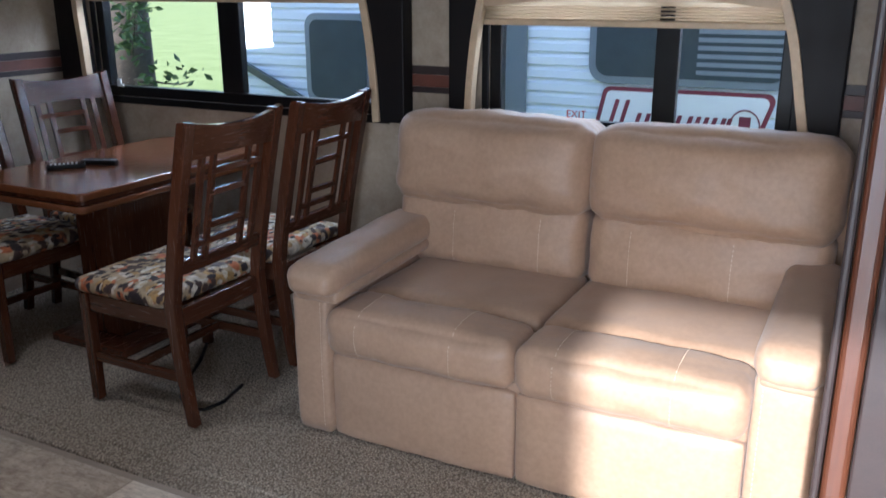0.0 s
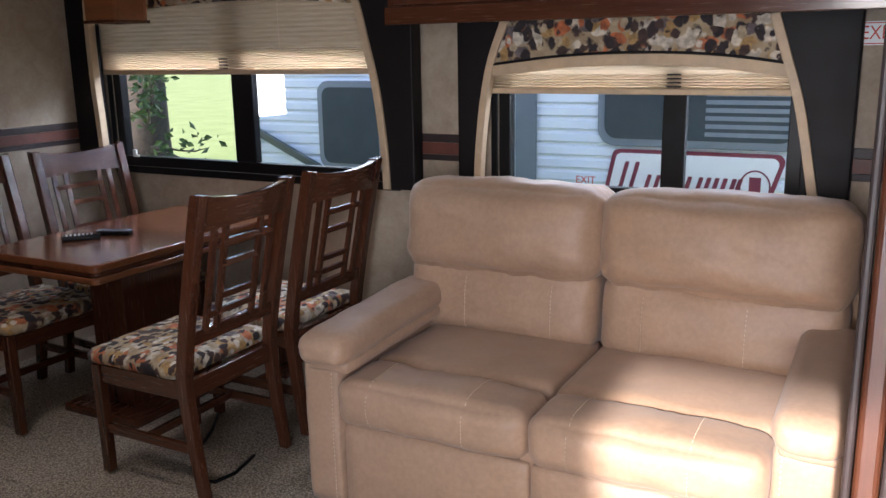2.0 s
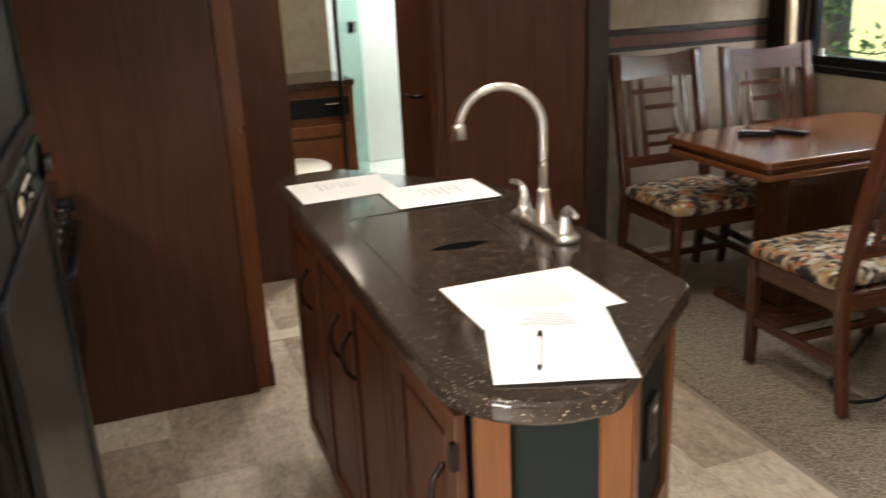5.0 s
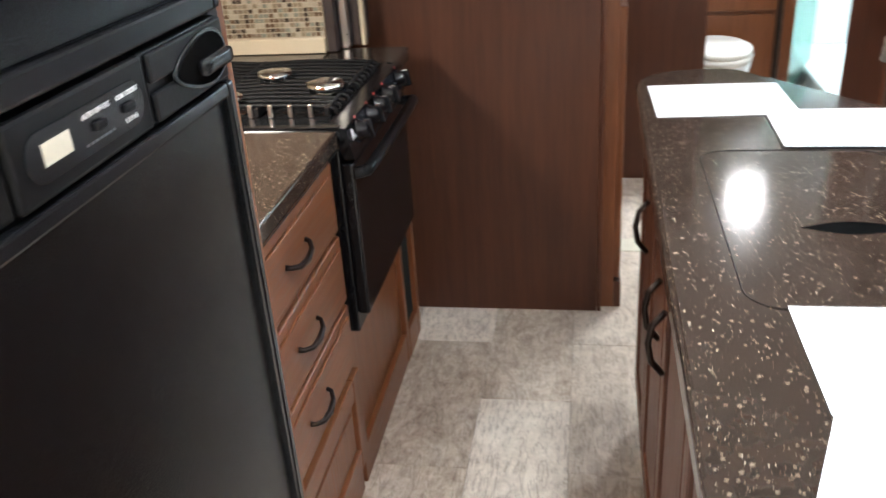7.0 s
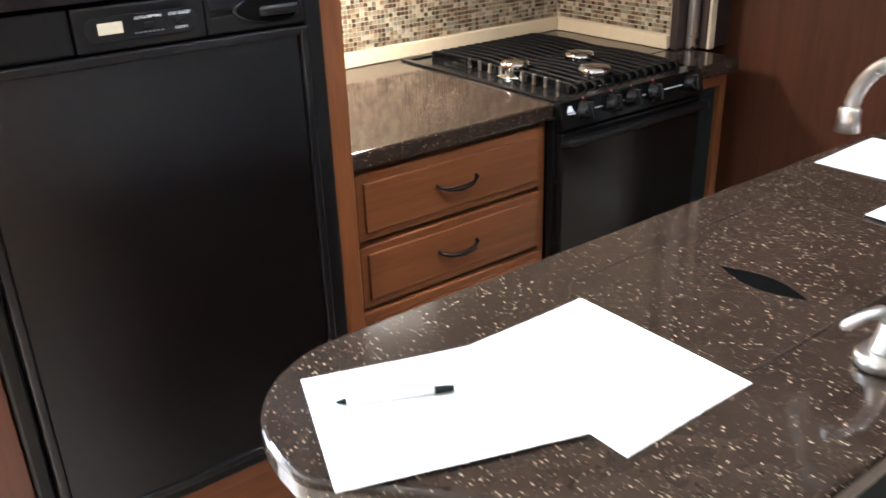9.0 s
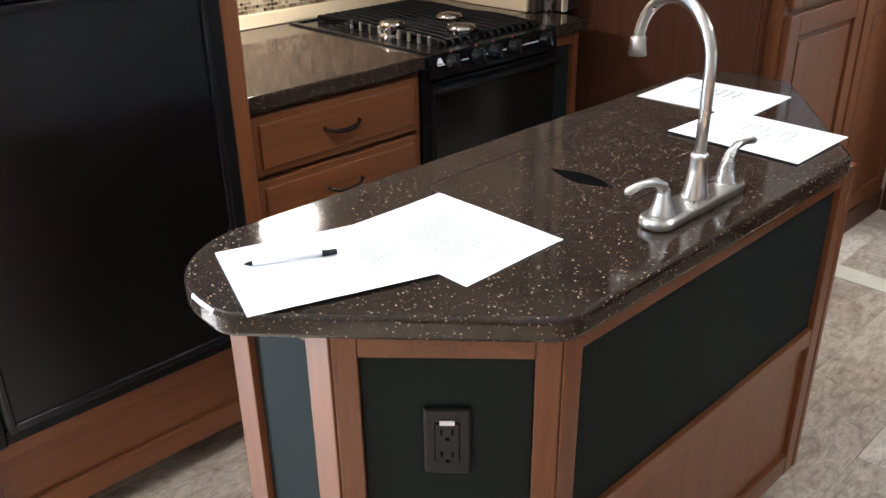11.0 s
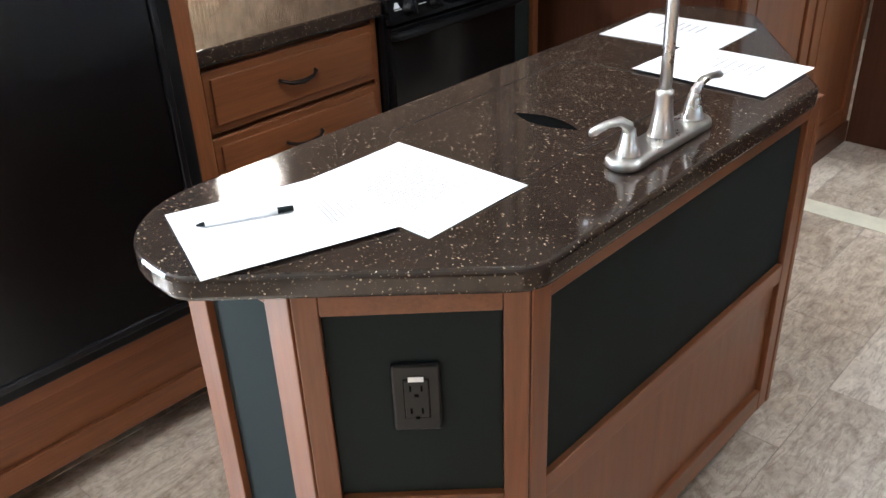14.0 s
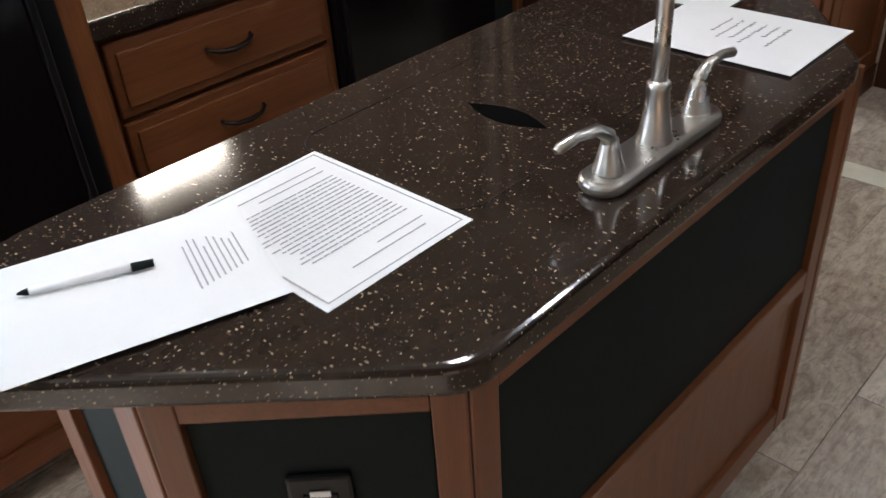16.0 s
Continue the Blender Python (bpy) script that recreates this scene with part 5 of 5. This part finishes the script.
part("display", box(0.376, 0.415, -0.6345, -0.633, 1.255, 1.273, 0.001), "sun_band_display", ct, "pale display")
for kx in (0.335, 0.285):
    part("slider", box(kx - 0.008, kx + 0.008, -0.634, -0.629, 1.259, 1.267, 0.002), "black", ct)
text("print", "AUTO OFF GAS", 0.0062, Matrix(((-1, 0, 0, 0.335), (0, 0, 1, -0.6329), (0, 1, 0, 1.2745), (0, 0, 0, 1))), "white", ct)
text("print", "COLD  COLDEST", 0.0058, Matrix(((-1, 0, 0, 0.283), (0, 0, 1, -0.6329), (0, 1, 0, 1.2745), (0, 0, 0, 1))), "white", ct, 0.85)
text("print", "1 2 3 4 5", 0.006, Matrix(((-1, 0, 0, 0.283), (0, 0, 1, -0.6329), (0, 1, 0, 1.252), (0, 0, 0, 1))), "white", ct)
for k in range(7):
    part("print", box(0.312 + 0.007 * k, 0.3165 + 0.007 * k, -0.6332, -0.6329, 1.251, 1.253, 0), "tyre_dark", ct)
part("filler_strip", box(0.452, 0.633, -0.70, -0.64, 1.229, 1.298, 0.004), "black", fr)
hd = part("handle_block", box(0.056, 0.237, -0.70, -0.64, 1.229, 1.298, 0.004), "black", fr)
part("upper_plate", box(0.06, 0.233, -0.6402, -0.634, 1.268, 1.296, 0.004, 3), "black", hd)
part("lower_plate", box(0.06, 0.233, -0.6402, -0.634, 1.231, 1.259, 0.004, 3), "black", hd)
almond = [(0.058 * math.cos(a), 0.024 * math.sin(a) * (1 - 0.35 * math.cos(a))) for a in (2 * math.pi * k / 28 for k in range(28))]
part("grip_rim", moved(prism([(x * 1.13, y * 1.16) for x, y in almond], 0, 0.0035, 0.0012), pose(0.128, -0.6345, 1.264, -90)), "black_gloss", hd, "glossy rim of the finger recess")
# the depth of the recess is only shade painted on a flat plate
part("grip_recess", moved(prism(almond, 0, 0.001), pose(0.128, -0.6308, 1.264, -90)), "slot_shade", hd, "shade of the finger recess painted as a flat dark patch")
part("lever", pillow(0.075, 0.15, -0.6305, -0.616, 1.251, 1.27, 0.009, n=8), "black_gloss", hd, "glossy black door lever")

fs = thing("fridge_surround", 0.34, -1.1, 0, "brown wooden cabinet surround of the refrigerator", "cabinet")
part("side_panel", box(-0.04, 0.01, -1.45, -0.69, 0.0, 2.05, 0.002), "oak_z", fs)
part("stile", box(-0.04, 0.0105, -0.69, -0.672, 0.0, 2.05, 0.003), "oak_z", fs)
part("side_panel", box(0.667, 0.73, -1.45, -0.69, 0.0, 2.05, 0.002), "oak_z", fs)
part("stile", box(0.667, 0.73, -0.69, -0.672, 0.0, 2.05, 0.003), "red_trim", fs)
part("base_panel", box(0.011, 0.666, -1.45, -0.705, 0.09, 0.334, 0.002), "oak_x", fs)
part("base_rail", box(0.011, 0.666, -0.705, -0.692, 0.285, 0.334, 0.003), "oak_x", fs)
part("base_rail", box(0.011, 0.666, -0.705, -0.692, 0.09, 0.155, 0.003), "oak_x", fs)
part("top_panel", box(0.011, 0.666, -1.45, -0.69, 1.905, 2.05, 0.002), "oak_x", fs)

# tall panel corner post beside the stove
ps = thing("corner_post", -1.46, -0.92, 0.925, "dark and silver vertical corner trim above the counter", "trim", kind="structure")
part("dark_strip", box(-1.40, -1.358, -0.958, -0.93, 0.926, 2.05, 0.004), "border_dark", ps)
part("silver_strip", box(-1.43, -1.395, -0.929, -0.905, 0.926, 2.05, 0.005), "nickel", ps, "silver strip")
part("wood_strip", box(-1.545, -1.432, -0.945, -0.88, 0.926, 2.05, 0.005), "border_dark", ps)
part("pale_strip", box(-1.46, -1.434, -0.879, -0.868, 0.926, 2.05, 0.003), "splash_trim", ps)

# ---- hall and bathroom ----
wr = thing("wardrobe", -2.2, -0.3, 0, "brown wooden wardrobe with raised-panel doors", "wardrobe")
part("body", box(-2.75, -1.58, -1.45, -0.15, 0.0, 2.05, 0.002), "oak_z", wr)
for a, b in ((-2.16, -1.6), (-2.73, -2.18)):
    for z0, z1 in ((0.1, 0.98), (1.0, 1.95)):
        panel_door("door", a, b, -0.15, z0, z1, 0.07, "oak_z", wr, 1)
part("kick", box(-2.75, -1.58, -0.15, -0.127, 0.0, 0.095, 0.002), "panel_x", wr)

bd = thing("bathroom_door", -2.4, 0.7, 0, "dark wood bathroom door standing open", "door", kind="structure")
bd.matrix_basis = pose(-2.13, 0.765, 0, 0, 0, 197)
part("leaf", box(0.0, 0.24, -0.015, 0.015, 0.01, 1.95, 0.003), "panel_z", bd, local=True)
part("edge", box(-0.012, -0.001, -0.016, 0.016, 0.01, 1.95, 0.003), "oak_z", bd, local=True)
part("handle", tube([(0.05, 0.015, 0.96), (0.05, 0.05, 0.96), (0.06, 0.055, 0.96), (0.14, 0.055, 0.96)], 0.008, 10), "bronze", bd, "dark lever handle", local=True)

vn = thing("bathroom_vanity", -3.65, 0.52, 0, "brown wooden bathroom vanity with dark top", "vanity")
part("body", box(-3.95, -3.42, 0.2, 0.73, 0.0, 0.875, 0.002), "oak_z", vn)
part("top", box(-3.95, -3.40, 0.19, 0.74, 0.877, 0.912, 0.005), "counter", vn)
part("drawer_front", box(-3.42, -3.405, 0.24, 0.7, 0.71, 0.82, 0.004), "black", vn, "black tip-out drawer front")
part("pull", box(-3.405, -3.39, 0.56, 0.64, 0.78, 0.79, 0.003), "chrome", vn)
dd = raised_panel(0.24, 0.7, 0, 0.1, 0.66, 0.06, out=1)
part("door", moved(dd, pose(-3.42, 0, 0) @ Matrix(((0, 1, 0, 0), (1, 0, 0, 0), (0, 0, 1, 0), (0, 0, 0, 1)))), "oak_z", vn)
bpy.data.objects[vn.children[-1].name].data.flip_normals()

tl = thing("toilet", -3.1, 0.34, 0, "white porcelain toilet in the bathroom", "toilet")
def oval(z, rx, ry, cx=-3.1, cy=0.34, n=24):
    return [(cx + rx * math.cos(2 * math.pi * k / n), cy + ry * math.sin(2 * math.pi * k / n), z) for k in range(n)]
def loft(rings):
    bm = bmesh.new()
    rs = [[bm.verts.new(p) for p in r] for r in rings]
    for a, b in zip(rs, rs[1:]):
        for k in range(len(a)):
            bm.faces.new((a[k], a[(k + 1) % len(a)], b[(k + 1) % len(a)], b[k]))
    bm.faces.new(rs[0][::-1])
    bm.faces.new(rs[-1])
    bmesh.ops.recalc_face_normals(bm, faces=bm.faces[:])
    return bm
part("bowl", loft([oval(0.0, 0.13, 0.11), oval(0.12, 0.12, 0.1), oval(0.34, 0.17, 0.13), oval(0.45, 0.2, 0.15)]), "porcelain", tl, smooth=True)
part("seat", loft([oval(0.452, 0.2, 0.15), oval(0.475, 0.205, 0.155), oval(0.482, 0.195, 0.145)]), "porcelain", tl, smooth=True)
part("lid", loft([oval(0.484, 0.2, 0.15), oval(0.505, 0.2, 0.15), oval(0.515, 0.18, 0.13)]), "porcelain", tl, smooth=True)

sh = thing("shower_stall", -4.2, 1.2, 0, "white shower stall with a green glass door", "shower")
part("pan", box(-4.8, -3.6, 0.98, 1.88, 0.0, 0.12, 0.02), "shower_wall", sh)
part("back_wall", box(-4.81, -4.72, 0.85, 1.89, 0.12, 2.05, 0.01), "shower_wall", sh)
part("side_wall", box(-4.72, -3.6, 1.8, 1.89, 0.12, 2.05, 0.01), "shower_wall", sh)
gm = pose(-3.38, 0.655, 0, 0, 0, 158)
gd = part("glass_door", moved(box(0.0, 1.05, -0.004, 0.004, 0.1, 1.95, 0.001), gm), "glass_green", sh, "green-tinted glass door")
part("door_rail", moved(box(0.0, 1.05, -0.012, 0.012, 0.05, 0.1, 0.003), gm), "black", gd, "dark lower rail")
part("door_jamb", moved(box(-0.025, 0.0, -0.012, 0.012, 0.05, 1.95, 0.003), gm), "bronze", gd)
part("latch", moved(box(0.55, 0.7, -0.025, 0.02, 1.13, 1.2, 0.004), gm), "black", gd, "black latch")

th = thing("thermostat", -2.045, 1.095, 1.4, "black wall thermostat with a pale sticker on top", "thermostat")
part("case", box(-2.05, -2.028, 1.035, 1.145, 1.395, 1.49, 0.005), "black", th)
part("screen", box(-2.028, -2.0265, 1.055, 1.125, 1.435, 1.475, 0.001), "charcoal", th)
part("sticker", box(-2.05, -2.03, 1.05, 1.12, 1.492, 1.52, 0.002), "sign_white", th, "pale sticker")

# power cord on the carpet
cd = thing("cable", -0.75, 1.9, 0.012, "black power cord lying on the carpet", "cable")
part("sheath", tube([Vector((x, y, 0.018)) for x, y in ((-0.95, 2.15), (-0.85, 2.0), (-0.78, 1.86), (-0.69, 1.72), (-0.6, 1.66), (-0.54, 1.68), (-0.52, 1.76), (-0.55, 1.9))], 0.007, 8), "black", cd)

# ---- outside ----
solid("ground", box(-150, 150, -150, 150, -1.2, -0.95, 0), "grass", "mown lawn around the trailer", "lawn", "structure")
EXT = 5.2
tr = thing("neighbouring_trailer", 1.6, EXT, -0.95, "white ribbed travel trailer parked alongside", "trailer")
bm = bmesh.new()
rows, z, kk = [], -0.45, 0
while z < 2.5:
    for dz, dy in ((0.0, 0.0), (0.012, -0.016), (0.06, -0.012), (0.075, 0.0)):
        rows.append([bm.verts.new((x, EXT + dy, z + dz)) for x in (-3.2 if z + dz < 1.0 else -2.895, 6.0)])
    z += 0.088
for a, b in zip(rows, rows[1:]):
    bm.faces.new((a[0], a[1], b[1], b[0]))
part("siding", bm, "siding", tr)
part("body", merge(box(-3.2, -2.897, EXT + 0.005, EXT + 2.3, -0.5, 0.99, 0.02), box(-2.895, 6.0, EXT + 0.005, EXT + 2.3, -0.5, 2.5, 0.02)), "siding", tr)
part("corner_trim", box(-3.24, -3.18, EXT - 0.03, EXT + 0.02, -0.5, 0.99, 0.005), "grey_blue", tr)
part("door_trim", box(-0.88, -0.72, EXT - 0.035, EXT - 0.02, -0.4, 1.75, 0.01), "grey_blue", tr, "grey vertical door trim")


def oval_window(x0, x1, z0, z1, r):
    w = part("window", upright_slab(rounded([(x0, z0), (x1, z0), (x1, z1), (x0, z1)], r), EXT - 0.05, EXT - 0.018, 0.008), "grey_blue", tr, "rounded grey window frame")
    part("pane", upright_slab(rounded([(x0 + 0.05, z0 + 0.05), (x1 - 0.05, z0 + 0.05), (x1 - 0.05, z1 - 0.05), (x0 + 0.05, z1 - 0.05)], r * 0.7), EXT - 0.056, EXT - 0.0505, 0), "far_glass", w, "dark tinted pane")
    return w


big = oval_window(-0.28, 1.0, 0.865, 1.75, 0.12)
for k in range(15):
    part("blind_slat", box(0.42, 0.94, EXT - 0.06, EXT - 0.0565, 0.945 + 0.05 * k, 0.972 + 0.05 * k, 0.001), "grey_blue", big, "pale blind slat behind the pane")
oval_window(-2.555, -1.95, 0.6, 1.285, 0.1)
part("awning_arm", moved(box(0.0, 0.85, -0.02, 0.02, -0.03, 0.03, 0.006), pose(-3.22, EXT - 0.06, 0.9, 0, 24)), "far_glass", tr, "dark awning arm")
sg = part("sign_board", upright_slab(rounded([(-0.26, 0.42), (0.79, 0.42), (0.92, 0.845), (-0.17, 0.845)], 0.05), EXT - 0.03, EXT - 0.022, 0), "maroon", tr, "maroon-bordered sign board")
part("sign_face", upright_slab(rounded([(-0.225, 0.445), (0.765, 0.445), (0.885, 0.82), (-0.145, 0.82)], 0.04), EXT - 0.034, EXT - 0.031, 0), "sign_white", sg, "white sign face")
for x, h in ((-0.12, 0.2), (-0.05, 0.2), (0.05, 0.12), (0.11, 0.12), (0.19, 0.21), (0.25, 0.12), (0.31, 0.12), (0.38, 0.12), (0.43, 0.12), (0.48, 0.12), (0.53, 0.12), (0.585, 0.12), (0.62, 0.12)):
    part("sign_stroke", upright_slab(rounded([(x - 0.018, 0.565), (x + 0.01, 0.565), (x + 0.018 + h * 0.22, 0.565 + h), (x - 0.01 + h * 0.22, 0.565 + h)], 0.006), EXT - 0.037, EXT - 0.0345, 0), "maroon", sg)
ring = [Vector((0.735 + 0.09 * math.cos(a), EXT - 0.036, 0.64 + 0.1 * math.sin(a))) for a in (2 * math.pi * k / 24 for k in range(25))]
part("sign_ring", tube(ring, 0.005, 6), "maroon", sg)
part("sign_mark", box(0.7, 0.77, EXT - 0.037, EXT - 0.0345, 0.58, 0.7, 0), "maroon", sg)

# added sunlit white block that makes the gap past the trailer's end burn out
far = thing("distant_trailer", -6.5, 12.5, -0.95, "white trailer-shaped block added for the overexposed gap past the neighbouring trailer", "trailer")
part("body", box(-9.0, -3.6, 12.0, 14.4, -0.5, 2.4, 0.08, 3), "sign_white", far)
part("skirt", box(-8.9, -3.7, 12.1, 14.3, -0.95, -0.501, 0.01), "grey_blue", far)
part("roof_trim", box(-9.02, -3.58, 11.97, 11.999, 2.2, 2.26, 0.004), "grey_blue", far)

# tree and shrub outside the dinette window
te = thing("tree", -5.2, 6.2, -0.95, "dark-barked tree with leafy low branches on the lawn", "tree")
part("trunk", tube([(-5.71, 6.2, -0.95), (-5.69, 6.2, 0.2), (-5.66, 6.2, 1.4), (-5.6, 6.2, 2.8), (-5.4, 6.25, 4.2)], 0, 16, [0.42, 0.34, 0.3, 0.27, 0.2]), "bark", te, smooth=True)
rg = random.Random(9)
lm = bmesh.new()
twigs = []
def leaf(c, s):
    a = Vector((rg.uniform(-1, 1), rg.uniform(-1, 1), rg.uniform(-0.6, 0.6))).normalized()
    b = a.orthogonal().normalized()
    b = (b * rg.uniform(0.3, 1) + a.cross(b) * rg.uniform(-1, 1)).normalized()
    n = a.cross(b) * s * 0.12
    vs = [lm.verts.new(c), lm.verts.new(c + a * s * 0.5 + b * s * 0.24 + n), lm.verts.new(c + a * s), lm.verts.new(c + a * s * 0.5 - b * s * 0.24 + n)]
    lm.faces.new(vs)
for k in range(16):
    st = Vector((-5.3, 6.0, rg.uniform(-0.3, 2.2)))
    d = Vector((rg.uniform(0.35, 1.0), rg.uniform(-0.8, 0.1), rg.uniform(-0.1, 0.55))).normalized()
    L = rg.uniform(0.5, 1.25)
    pts = [st + d * L * u + Vector((0, 0, 0.1 * math.sin(3 * u + k))) for u in (0, 0.25, 0.5, 0.75, 1)]
    twigs.append(tube(pts, 0, 6, [0.018, 0.014, 0.01, 0.007, 0.003]))
    for j in range(int(34 * L)):
        u = rg.uniform(0.15, 1.0)
        leaf(st + d * L * u + Vector((rg.gauss(0, 0.06), rg.gauss(0, 0.06), rg.gauss(0, 0.07))), rg.uniform(0.07, 0.13))
for k in range(2600):
    a, r = rg.uniform(0, 6.283), rg.uniform(0.2, 2.1)
    leaf(Vector((-5.3 + r * math.cos(a), 6.2 + r * math.sin(a), 3.4 + rg.gauss(0, 0.7))), rg.uniform(0.12, 0.22))
part("branches", merge(*twigs), "bark", te)
crown = part("crown", lm, "leaf", te)

# ---- mosaic backsplash ----


def mosaic(plane, u0, u1, z0, z1, at, name, parent):
    vs, fs = [], []
    rr = random.Random(7)
    tw, hh, gap = 0.0145, 0.0135, 0.0022
    z = z0
    while z < z1:
        u = u0
        while u < u1:
            w = tw
            a, b = max(u, u0), min(u + w - gap, u1)
            if b - a > 0.003:
                k = len(vs)
                d = 0.003 + rr.random() * 0.0012
                for off, ins in ((0, 0), (d, 0.0008)):
                    for uu, zz in ((a + ins, z + ins), (b - ins, z + ins), (b - ins, z + hh - gap - ins), (a + ins, z + hh - gap - ins)):
                        vs.append((uu, at + off, zz) if plane == "x" else (at + off, uu, zz))
                fs += [(k + 4, k + 5, k + 6, k + 7), (k, k + 1, k + 5, k + 4), (k + 1, k + 2, k + 6, k + 5), (k + 2, k + 3, k + 7, k + 6), (k + 3, k, k + 4, k + 7)]
            u += w
        z += hh
    me = bpy.data.meshes.new(name)
    me.from_pydata(vs, [], fs)
    me.materials.append(M["mosaic"])
    o = new(name, me)
    bm = bmesh.new()
    bm.from_mesh(me)
    bmesh.ops.recalc_face_normals(bm, faces=bm.faces[:])
    bm.to_mesh(me)
    bm.free()
    o.parent = parent
    o["kind"] = "stuff"
    return o


bs = tagged(new("backsplash"), "brown and cream glass mosaic backsplash behind the stove", "backsplash", "", "structure")
part("backing", box(-1.358, -0.042, -1.459, -1.452, 0.926, 1.206, 0), "mosaic_grout", bs)
part("upper_panel", box(-1.358, -0.042, -1.459, -1.449, 1.207, 1.9, 0.001), "splash_trim", bs, "smooth cream panel above the tiles")
mosaic("x", -1.352, -0.042, 0.972, 1.205, -1.4525, "mosaic_tiles", bs)
mosaic("y", -1.45, -0.962, 0.972, 1.5, -1.3605, "mosaic_tiles", bs)
part("splash_strip", box(-1.358, -0.042, -1.452, -1.438, 0.926, 0.97, 0.003), "splash_trim", bs, "cream strip along the counter")
part("splash_strip", box(-1.36, -1.348, -1.437, -0.962, 0.926, 0.968, 0.003), "splash_trim", bs, "cream strip along the counter")

# ---- floor tiles ----
TX, TY, G = 0.6, 0.254, 0.001
tile_me = bpy.data.meshes.new("tile")
_b = box(G / 2, TX - G / 2, G / 2, TY - G / 2, -0.004, 0.0, 0.0012, 1)
_b.to_mesh(tile_me)
_b.free()
tile_me.materials.append(M["tile"])
for j in range(-8, 4):
    y = 0.485 + j * TY
    for i in range(-7, 7):
        x = -1.04 + i * TX + (TX / 2 if j % 2 else 0)
        if y < -1.6 or y + TY > 1.3 or x < -4.9 or x + TX > 3.1:
            continue
        o = new("tile", tile_me)
        o.matrix_basis = pose(x, y, 0)
        o.parent = floor
